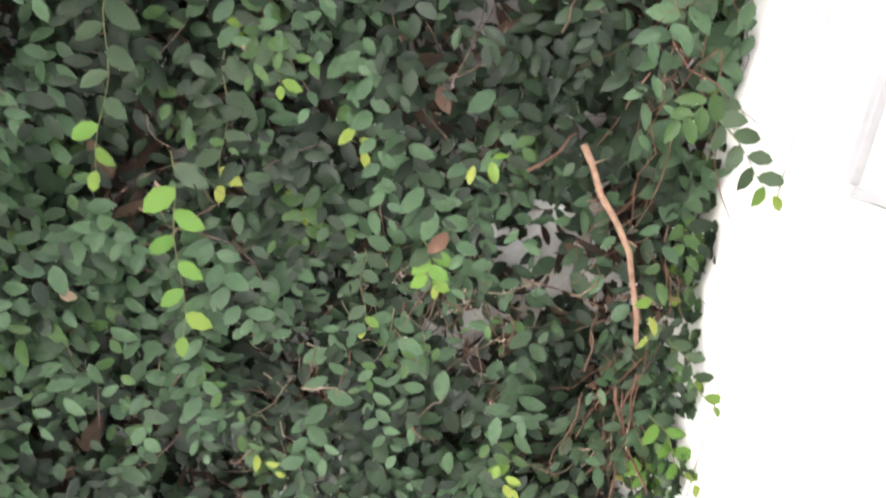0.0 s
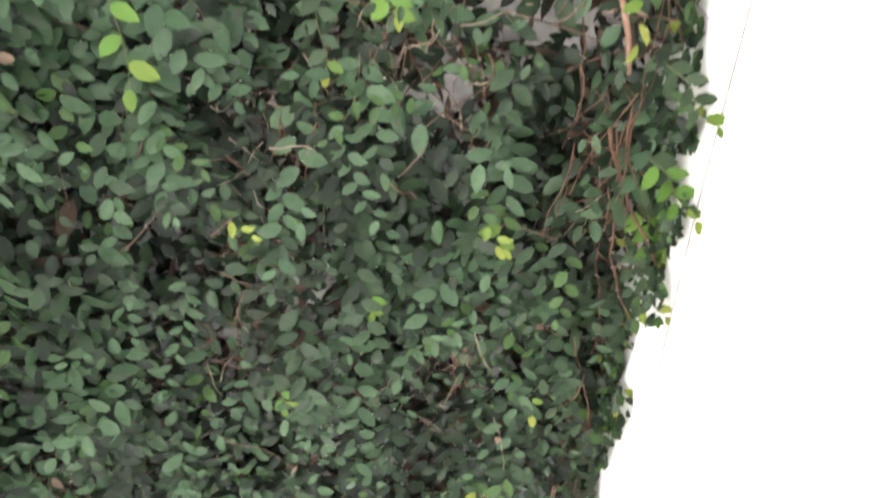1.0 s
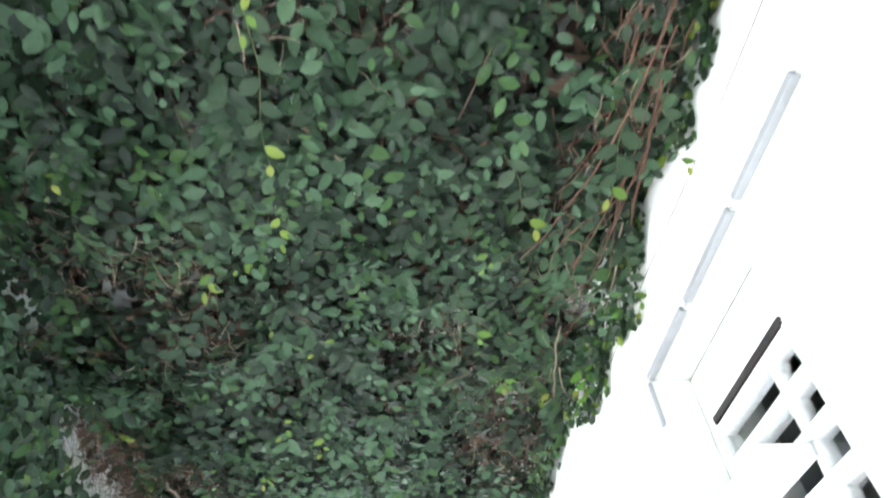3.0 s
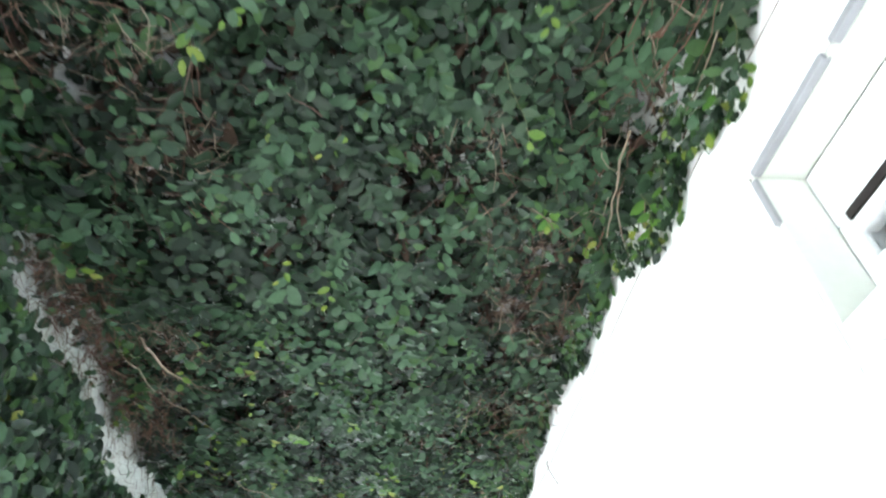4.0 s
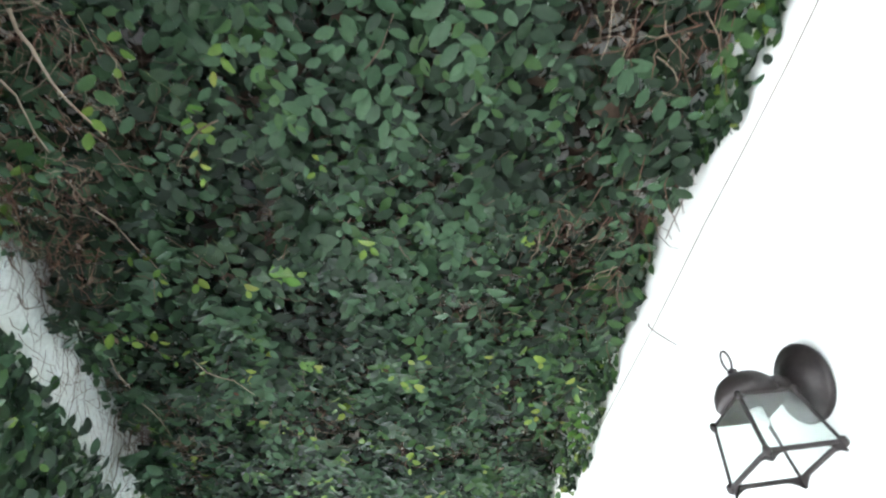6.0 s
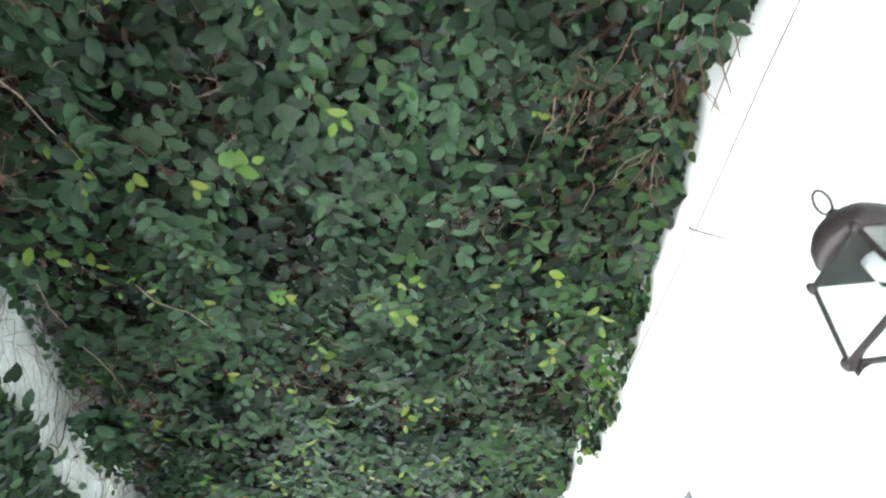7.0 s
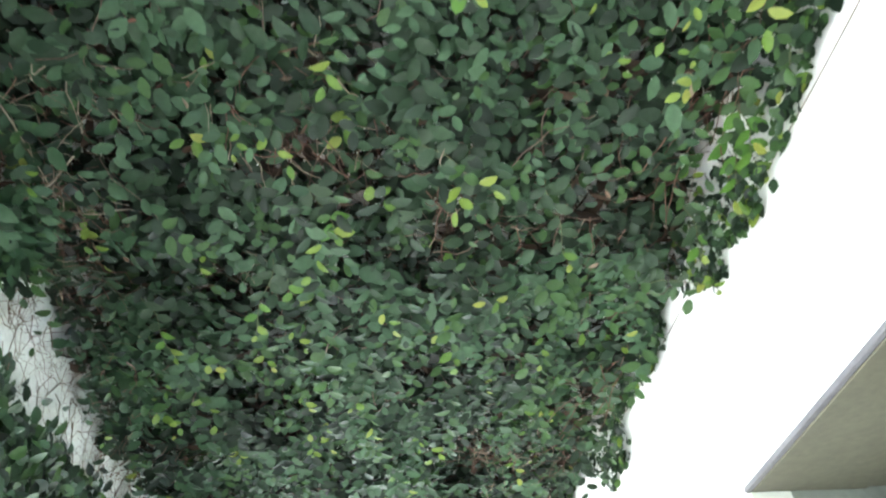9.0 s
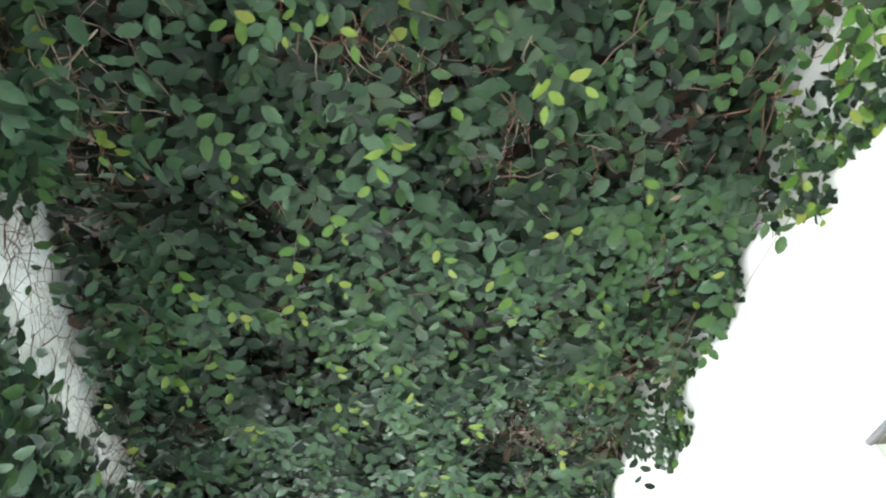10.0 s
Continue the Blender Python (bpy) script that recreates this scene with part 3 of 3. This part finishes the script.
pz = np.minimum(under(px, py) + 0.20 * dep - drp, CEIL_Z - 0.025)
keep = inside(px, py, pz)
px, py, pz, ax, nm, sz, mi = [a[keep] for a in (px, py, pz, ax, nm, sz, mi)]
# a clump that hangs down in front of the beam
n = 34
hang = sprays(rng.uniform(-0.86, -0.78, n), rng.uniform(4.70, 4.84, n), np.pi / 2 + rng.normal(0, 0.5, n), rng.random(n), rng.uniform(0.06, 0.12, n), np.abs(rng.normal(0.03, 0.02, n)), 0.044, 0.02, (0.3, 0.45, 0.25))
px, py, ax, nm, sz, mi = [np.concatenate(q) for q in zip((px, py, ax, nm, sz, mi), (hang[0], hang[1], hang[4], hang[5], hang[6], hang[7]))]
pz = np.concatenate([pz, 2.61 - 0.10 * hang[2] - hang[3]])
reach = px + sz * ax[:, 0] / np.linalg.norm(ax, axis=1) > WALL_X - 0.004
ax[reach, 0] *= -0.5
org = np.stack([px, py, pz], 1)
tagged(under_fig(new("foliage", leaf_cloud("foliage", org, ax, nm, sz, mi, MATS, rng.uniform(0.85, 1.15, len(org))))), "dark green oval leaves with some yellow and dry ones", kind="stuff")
# mat of dead stalks and roots below the ceiling, near-black to paint the gaps' shade
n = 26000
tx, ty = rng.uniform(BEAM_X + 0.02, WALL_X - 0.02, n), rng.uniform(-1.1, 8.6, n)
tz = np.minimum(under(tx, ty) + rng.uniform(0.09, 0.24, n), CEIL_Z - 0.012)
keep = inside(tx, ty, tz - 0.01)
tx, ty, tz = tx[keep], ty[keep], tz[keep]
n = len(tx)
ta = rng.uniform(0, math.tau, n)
tagged(under_fig(new("root_shade_mat", leaf_cloud("root_shade_mat", np.stack([tx, ty, tz], 1), np.stack([np.cos(ta), np.sin(ta), rng.normal(0, 0.25, n)], 1), np.stack([rng.normal(0, 0.5, n), rng.normal(0, 0.5, n), -np.ones(n)], 1), rng.uniform(0.03, 0.09, n), np.zeros(n, dtype=int), [m_mat], rng.uniform(0.15, 0.9, n)))), "dark brown mat of dead stalks and roots, blackened as gap shade", kind="stuff")


# small leaves that creep on the white wall just below the edge
n = 8000
wy = rng.uniform(-1.0, 8.4, n)
wz = along(WALL_EDGE, wy) + 0.17 * rng.random(n) ** 1.7 - 0.018 + 0.012 * np.sin(41 * wy)
some = (np.sin(23 * wy + 3) * np.sin(9.1 * wy) + 0.6 * np.sin(61 * wy + 90 * wz) > -0.62) & (wz < 2.74)
wy, wz = wy[some], wz[some]
n = len(wy)
worg = np.stack([WALL_X - 0.006 - 0.03 * rng.random(n), wy, wz], 1)
wt = rng.uniform(0, math.tau, n)
wax = np.stack([rng.normal(-0.3, 0.2, n), np.cos(wt), np.sin(wt) - 0.4], 1)
wnm = np.stack([-np.ones(n), rng.normal(-0.2, 0.4, n), rng.normal(-0.5, 0.4, n)], 1)
wmi = rng.choice([0, 4, 3, 1], n, p=[0.3, 0.35, 0.27, 0.08])
tagged(under_fig(new("foliage", leaf_cloud("foliage", worg, wax, wnm, rng.uniform(0.018, 0.036, n), wmi, MATS, rng.uniform(1.0, 1.35, n)))), "small round leaves creeping on the white wall", kind="stuff")
# dry curled leaves caught in the creeper
n = 260
dx = np.concatenate([rng.normal(-0.79, 0.05, n // 2), rng.uniform(-0.9, 0.6, n - n // 2)])
dy = np.concatenate([rng.normal(4.87, 0.07, n // 4), rng.normal(3.75, 0.25, n // 2 - n // 4), rng.uniform(0.0, 6.0, n - n // 2)])
dt = rng.uniform(0, math.tau, n)
tagged(under_fig(new("foliage", leaf_cloud("foliage", np.stack([dx, dy, under(dx, dy) - 0.01 + 0.03 * rng.random(n)], 1), np.stack([np.cos(dt), np.sin(dt), rng.normal(-0.3, 0.5, n)], 1), np.stack([rng.normal(0, 0.8, n), rng.normal(0, 0.8, n), -np.ones(n)], 1), rng.uniform(0.014, 0.034, n), np.zeros(n, dtype=int), [m_dead], rng.uniform(0.35, 0.8, n)))), "dry curled brown leaves", kind="stuff")


def wander(bm, x, y, z, a, length, radius, wiggle=0.25, steps=5, lift=0.012):
    pts = []
    for k in range(steps):
        pts.append((min(max(x, BEAM_X + 0.02), WALL_X - 0.012), y, min(z, CEIL_Z - 0.006)))
        a += rng.normal(0, wiggle)
        x, y, z = x + math.cos(a) * length / (steps - 1), y + math.sin(a) * length / (steps - 1), z + rng.normal(0, lift)
    return tube(bm, pts, radius, 4, 0.55)


def height(x, y):
    return float(under(np.array(x), np.array(y)))


# thin bare twigs among the leaves, thickest in the dry patches
bm = bmesh.new()
made = 0
while made < 1500:
    x, y = rng.uniform(BEAM_X + 0.03, WALL_X - 0.02), rng.uniform(-1.2, 8.5)
    if float(bare(np.array(x), np.array(y))) < 0.5 and rng.random() < 0.72:
        continue
    made += 1
    wander(bm, x, y, height(x, y) + rng.uniform(-0.005, 0.11), rng.uniform(0, math.tau), rng.uniform(0.05, 0.2), rng.uniform(0.0008, 0.0024))
tagged(under_fig(part("twig_tangle", bm, m_stem)), "thin brown bare twigs among the leaves", kind="stuff")
bm = bmesh.new()
for i in range(900):
    y = rng.uniform(1.6, 8.6) if i < 450 else rng.normal((3.1, 3.7, 4.7)[i % 3], 0.16)
    x = BEAM_X + 0.02 + abs(rng.normal(0, 0.10))
    wander(bm, x, y, float(along(BEAM_UPPER, y)) + rng.uniform(-0.03, 0.05), rng.normal(math.pi / 2, 1.0), rng.uniform(0.03, 0.14), rng.uniform(0.0006, 0.0016), 0.5, 5, 0.022)
for i in range(420):
    y = rng.uniform(-0.6, 8.0)
    x = WALL_X - 0.075 - 0.13 * abs(rng.normal(0, 0.6))
    wander(bm, x, y, height(x, y) + rng.uniform(-0.015, 0.04), rng.normal(math.pi / 2, 0.5), rng.uniform(0.06, 0.22), rng.uniform(0.0007, 0.0018), 0.2, 5, 0.012)
# woody patches where old growth shows
straw = bmesh.new()
for cx, cy, rx, ry, k in [(hx, hy, 1.3 * a, 1.3 * b, int(3600 * a * b) + 10) for hx, hy, a, b in HOLLOWS] + [(0.50, 2.35, 0.10, 0.30, 90), (0.52, 1.65, 0.08, 0.25, 60), (0.50, 0.68, 0.09, 0.14, 14), (0.46, 3.8, 0.14, 0.12, 30), (0.20, 2.49, 0.06, 0.08, 30), (0.29, 3.7, 0.1, 0.1, 40), (-0.80, 3.66, 0.14, 0.26, 240), (-0.85, 3.08, 0.10, 0.24, 170), (-0.72, 3.34, 0.14, 0.14, 80), (-0.80, 4.75, 0.12, 0.14, 110), (-0.62, 2.3, 0.2, 0.2, 90)]:
    for i in range(k):
        x, y = cx + rng.normal(0, 0.5) * rx, cy + rng.normal(0, 0.5) * ry
        wander(straw if i % 2 else bm, x, y, height(x, y) + rng.uniform(-0.03, 0.06), rng.normal(1.3, 0.9), rng.uniform(0.03, 0.12), rng.uniform(0.0007, 0.0018), 0.3, 5, 0.012)
tagged(under_fig(part("twig_tangle", straw, m_straw)), "pale dry stalks in the hollows", kind="stuff")
tagged(under_fig(part("twig_tangle", bm, m_redstem)), "reddish brown dry twigs along both edges", kind="stuff")

# woody stems
bm = tube(bmesh.new(), [(0.345, 0.118, 2.562), (0.362, 0.145, 2.555), (0.384, 0.193, 2.548), (0.42, 0.235, 2.55), (0.452, 0.285, 2.545), (0.470, 0.345, 2.54), (0.490, 0.40, 2.542), (0.505, 0.46, 2.55)], 0.0058, 8, 0.75)
for x, y, a in ((0.362, 0.145, -0.6), (0.385, 0.195, 2.5), (0.40, 0.215, 2.9), (0.44, 0.265, 0.2), (0.475, 0.36, 2.6)):
    tube(bm, [(x, y, 2.55), (x + 0.012 * math.cos(a), y + 0.012 * math.sin(a), 2.544), (x + 0.026 * math.cos(a + 0.2), y + 0.026 * math.sin(a + 0.2), 2.546)], 0.0016, 5, 0.5)
under_fig(part("stem", bm, m_bark, None, "thick bare reddish brown stem", True))
for i in range(5):
    bm = wander(bmesh.new(), 0.505 + 0.035 * rng.random(), 0.50 + 0.1 * rng.random(), 2.545 + 0.02 * rng.random(), 1.45 + rng.normal(0, 0.08), rng.uniform(0.10, 0.2), rng.uniform(0.0010, 0.0019), 0.12, 8, 0.006)
    under_fig(part("stem", bm, m_redstem, smooth=True))
for i in range(9):
    bm = wander(bmesh.new(), 0.525 + 0.035 * rng.random(), 1.40 + 0.7 * rng.random(), 2.54 + 0.02 * rng.random(), 1.55 + rng.normal(0, 0.06), rng.uniform(0.2, 0.4), rng.uniform(0.0012, 0.0024), 0.12, 8, 0.007)
    under_fig(part("stem", bm, m_redstem, smooth=True))
for i, (x, y, z, a, length, r) in enumerate([
        (0.262, 0.17, 2.565, -0.42, 0.10, 0.0028),
        (0.50, 0.56, 2.56, 1.35, 0.30, 0.0045), (0.525, 0.60, 2.57, 1.45, 0.42, 0.0035), (0.50, 1.40, 2.545, 1.5, 0.60, 0.005),
        (0.53, 1.46, 2.535, 1.55, 0.75, 0.004), (0.545, 1.70, 2.54, 1.6, 0.80, 0.0045), (0.56, 2.05, 2.54, 1.6, 0.60, 0.0035),
        (0.49, 2.42, 2.55, 1.5, 0.60, 0.004), (0.52, 2.6, 2.55, 1.45, 0.5, 0.003), (-0.70, 3.20, 2.545, 1.25, 0.26, 0.0060), (-0.78, 3.30, 2.55, 1.1, 0.20, 0.0040),
        (-0.85, 4.78, 2.575, -0.65, 0.22, 0.004), (-0.80, 4.80, 2.57, 0.1, 0.2, 0.003), (-0.87, 3.45, 2.60, 1.3, 0.55, 0.004),
        (-0.84, 4.15, 2.61, 1.5, 0.6, 0.0035), (-0.6, 4.2, 2.56, 0.6, 0.2, 0.0028), (0.45, 3.3, 2.55, 0.4, 0.14, 0.0022), (0.4, 3.05, 2.545, 0.5, 0.13, 0.0022)]):
    bm = wander(bmesh.new(), x, y, z + (0.0 if i < 1 else 0.02), a, length * (0.55 if 2.0 < y < 3.4 and x > 0 else 1.0), r if i < 1 else 0.8 * r, 0.12, 9, 0.008)
    under_fig(part("stem", bm, m_straw if x < 0 or 2.0 < y < 3.4 else m_redstem, smooth=True))

# hanging shoots with leaves of their own
leaf_meshes = {}
for key, mat in (("green", m_green_one), ("young", m_young_one), ("fresh", m_fresh_one)):
    me = bpy.data.meshes.new("leaf")
    me.from_pydata([tuple(p) for p in LEAF], [], LEAF_TRI + LEAF_QUAD)
    for p in me.polygons:
        p.use_smooth = True
    me.materials.append(mat)
    leaf_meshes[key] = me


def shoot(x0, y0, x1, y1, drop, size, fresh=0.4, leaves=8):
    """A leafy shoot from one place to another in plan; it sinks by drop and ends in young leaves."""
    z0 = height(x0, y0) - 0.005
    pts = [Vector((x1 - x0, y1 - y0, 0)) * f + Vector((0.006 * math.sin(9 * f + x0 * 40), 0.004 * math.cos(8 * f), -drop * f ** 1.6)) for f in [k / 8 for k in range(9)]]
    bm = tube(bmesh.new(), pts, 0.0014, 5, 0.5)
    stem = mesh_of("shoot", bm, m_twig_green, True)
    ob = new("shoot", stem)
    under_fig(ob)
    ob.location = (x0, y0, z0)
    way = Vector((x1 - x0, y1 - y0, 0)).normalized()
    side = Vector((-way.y, way.x, 0))
    for k in range(leaves):
        f = (k + 0.6) / (leaves - 0.4)
        i = min(7, int(f * 8))
        base = pts[i].lerp(pts[i + 1], f * 8 - i)
        sgn = 1 if k % 2 else -1
        last = k == leaves - 1
        axis = (way * (1.0 if last else 0.55) + side * sgn * (0.1 if last else 0.85) + Vector((0, 0, rng.normal(-0.25, 0.1)))).normalized()
        nrm = Vector((rng.normal(0, 0.15), rng.normal(-0.25, 0.15), -1))
        nrm = (nrm - axis * nrm.dot(axis)).normalized()
        m = Matrix((axis, nrm.cross(axis), nrm)).transposed()
        L = size * (1.0 - 0.3 * f) * rng.uniform(0.9, 1.1) * (0.75 if last else 1.0)
        kind = "young" if f > 0.82 else "fresh" if f > 1 - fresh else "green"
        lf = new("leaf", leaf_meshes[kind])
        lf.parent = ob
        lf.matrix_basis = Matrix.LocRotScale(base, m.to_quaternion(), (L, L * rng.uniform(1.0, 1.2), L))
    return ob


for row in [
        (-0.303, 0.20, -0.268, 0.50, 0.05, 0.062, 0.9), (-0.385, -0.03, -0.391, 0.235, 0.05, 0.058, 0.3), (-0.227, 0.04, -0.222, 0.25, 0.04, 0.064, 0.0),
        (0.013, 0.34, 0.023, 0.478, 0.03, 0.045, 0.2), (0.12, 0.31, 0.133, 0.385, 0.02, 0.05, 0.7), (0.535, 0.02, 0.618, 0.15, 0.11, 0.055, 0.1, 11),
        (-0.153, 0.0, -0.138, 0.085, 0.02, 0.045, 0.2), (-0.211, 1.58, -0.202, 1.89, 0.05, 0.055, 0.2), (-0.073, 1.38, -0.118, 1.54, 0.04, 0.055, 0.1),
        (0.073, 0.86, 0.093, 0.94, 0.02, 0.045, 0.4), (-0.119, 1.07, -0.086, 1.14, 0.02, 0.045, 0.4), (0.585, 0.70, 0.622, 0.80, 0.05, 0.055, 0.9),
        (0.57, 0.44, 0.622, 0.52, 0.09, 0.045, 0.1), (0.575, 0.60, 0.625, 0.68, 0.10, 0.050, 0.9), (0.57, 0.80, 0.622, 0.88, 0.09, 0.045, 0.2), (0.57, 1.76, 0.622, 1.85, 0.07, 0.040, 0.2),
        (0.57, 2.12, 0.622, 2.22, 0.09, 0.045, 0.2), (0.57, 2.22, 0.625, 2.31, 0.10, 0.045, 0.3), (0.57, 2.50, 0.622, 2.58, 0.08, 0.040, 0.3), (0.57, 4.50, 0.622, 4.60, 0.10, 0.050, 0.8), (0.57, 4.34, 0.622, 4.42, 0.06, 0.045, 0.2)]:
    shoot(*row)
for row in [
        (-0.264, 4.72, -0.197, 4.84, 0.03, 0.060, 0.5), (-0.097, 4.83, 0.099, 4.96, 0.04, 0.055, 0.6), (-0.346, 4.97, -0.302, 5.07, 0.02, 0.05, 0.4),
        (0.50, 4.98, 0.612, 4.87, 0.10, 0.048, 0.2), (-0.37, 3.90, -0.288, 3.84, 0.03, 0.06, 0.8), (0.568, 4.56, 0.612, 4.66, 0.09, 0.06, 0.9),
        (0.58, 2.60, 0.612, 2.68, 0.10, 0.05, 0.9), (0.367, 2.67, 0.386, 2.74, 0.03, 0.05, 0.6), (0.56, 4.76, 0.612, 4.86, 0.11, 0.05, 0.4),
        (0.58, 4.80, 0.626, 4.89, 0.12, 0.042, 0.2), (0.58, 5.66, 0.626, 5.78, 0.11, 0.040, 0.0), (-0.03, 4.26, 0.027, 4.30, 0.02, 0.05, 0.6), (-0.326, 4.25, -0.27, 4.28, 0.02, 0.05, 0.6)]:
    shoot(*row)
for i in range(13):
    x, y = rng.uniform(-0.7, 0.5), rng.uniform(0.6, 5.6)
    a = rng.normal(1.4, 0.5)
    d = rng.uniform(0.12, 0.24)
    shoot(x, y, min(x + d * math.cos(a), 0.6), y + d * math.sin(a), rng.uniform(0.02, 0.06), rng.uniform(0.045, 0.06), rng.uniform(0.0, 0.5))

# ---- climbing fig on the beam ----
fig2 = tagged(new("climbing_fig"), "green climbing fig covering the lower part of the white beam", "climbing plant")
fig2.location = (BEAM_X, 3.0, 2.2)
n = 3600
fx = rng.uniform(-0.5, 9.4, n)
fz = np.where(fx < 2.75 + 0.1 * rng.random(n), 2.66, along(BEAM_LOWER, fx) + 0.012 * np.sin(fx * 31) + 0.01 * np.sin(fx * 13)) - 0.012 - 0.55 * rng.random(n) ** 1.2
o = []
for s in range(7):
    f = s / 6
    d = rng.normal(-0.3, 0.6, n)
    yy, zz = fx + 0.12 * f * np.cos(d), fz + 0.12 * f * np.sin(d) - 0.03 * f
    t = d + np.where(s % 2, 1, -1) * rng.normal(1.0, 0.3, n)
    axv = np.stack([rng.normal(0.15, 0.25, n), np.cos(t), np.sin(t)], 1)
    nmv = np.stack([np.full(n, 0.8), rng.normal(-0.3, 0.35, n), rng.normal(-0.7, 0.35, n)], 1)
    o.append((np.stack([BEAM_X + 0.012 + (0.02 + 0.10 * np.clip((2.44 - zz) / 0.2, 0, 1)) * rng.beta(1.2, 1.6, n), yy, zz], 1), axv, nmv, 0.044 * rng.uniform(0.7, 1.25, n), np.where(rng.random(n) < 0.02, 1, rng.choice([0, 4, 5, 3], n, p=[0.2, 0.4, 0.25, 0.15]))))
cat = lambda i: np.concatenate([q[i] for q in o])
tagged(under_fig(new("foliage", leaf_cloud("foliage", cat(0), cat(1), cat(2), cat(3), cat(4), MATS)), fig2), "green oval leaves", kind="stuff")
for count, mat, thick, say in ((110, m_stem, 0.0020, "brown aerial roots clinging to the white paint"), (420, m_straw, 0.0010, "fine pale dead roots clinging to the white paint"), (420, m_redstem, 0.0011, "reddish hair roots on the upper part of the beam")):
    bm = bmesh.new()
    for i in range(count):
        y = rng.uniform(2.3, 8.4)
        top = float(along(BEAM_UPPER, y))
        z = top + 0.03 - (top - float(along(BEAM_LOWER, y)) + 0.04) * rng.random() ** (1.0 if mat is m_stem else 1.9)
        a = rng.normal(0.1, 0.9)
        pts = []
        for k in range(6):
            a += rng.normal(0, 0.35)
            pts.append((BEAM_X + 0.004 + 0.006 * rng.random(), y, z))
            y, z = y + 0.03 * math.cos(a), min(max(z + 0.03 * math.sin(a), 2.40), CEIL_Z - 0.02)
        tube(bm, pts, rng.uniform(0.0005, thick), 4, 0.6)
    tagged(under_fig(part("twig_tangle", bm, mat), fig2), say, kind="stuff")

# ---- cable and hook on the wall ----
CABLE = ((-1.0, 2.475), (0.5, 2.48), (1.57, 2.496), (2.1, 2.51), (2.9, 2.537), (3.28, 2.52), (3.87, 2.517), (4.1, 2.522), (4.5, 2.52), (4.93, 2.56), (5.6, 2.60), (6.8, 2.60))
pts = [(WALL_X - 0.003 - 0.002 * math.sin(k * 1.7), y, float(along(CABLE, y)) + 0.003 * math.sin(k * 0.9)) for k, y in enumerate(np.linspace(-1.0, 6.8, 40))]
tagged(part("cable", tube(bmesh.new(), pts, 0.0011, 6), m_cable, smooth=True), "thin brown cable run along the white wall", "cable")
# second thin brown strand, along a line on the wall
pts = [(WALL_X - 0.003 - 0.002 * math.sin(k * 2.3), y, 2.637 + 0.006 * math.sin(k * 1.1)) for k, y in enumerate(np.linspace(2.85, 3.75, 10))]
tagged(part("cable", tube(bmesh.new(), pts, 0.0013, 6), m_cable, smooth=True), "thin brown strand close under the leaves", "cable")
tagged(part("wall_hook", tube(bmesh.new(), [(WALL_X + 0.001, 3.985, 2.545), (WALL_X - 0.010, 3.972, 2.525), (WALL_X - 0.011, 3.945, 2.485), (WALL_X - 0.006, 3.915, 2.440), (WALL_X + 0.001, 3.892, 2.405)], 0.0021, 6, 0.5), m_stem), "small rusty wire hook in the white wall", "hook")
tagged(part("drop_wire", tube(bmesh.new(), [(WALL_X - 0.001, 5.432, 2.385), (WALL_X - 0.001, 5.428, 2.28), (WALL_X - 0.001, 5.426, 2.2)], 0.0009, 5), m_cable), "thin brown wire hanging down the white wall", "cable")
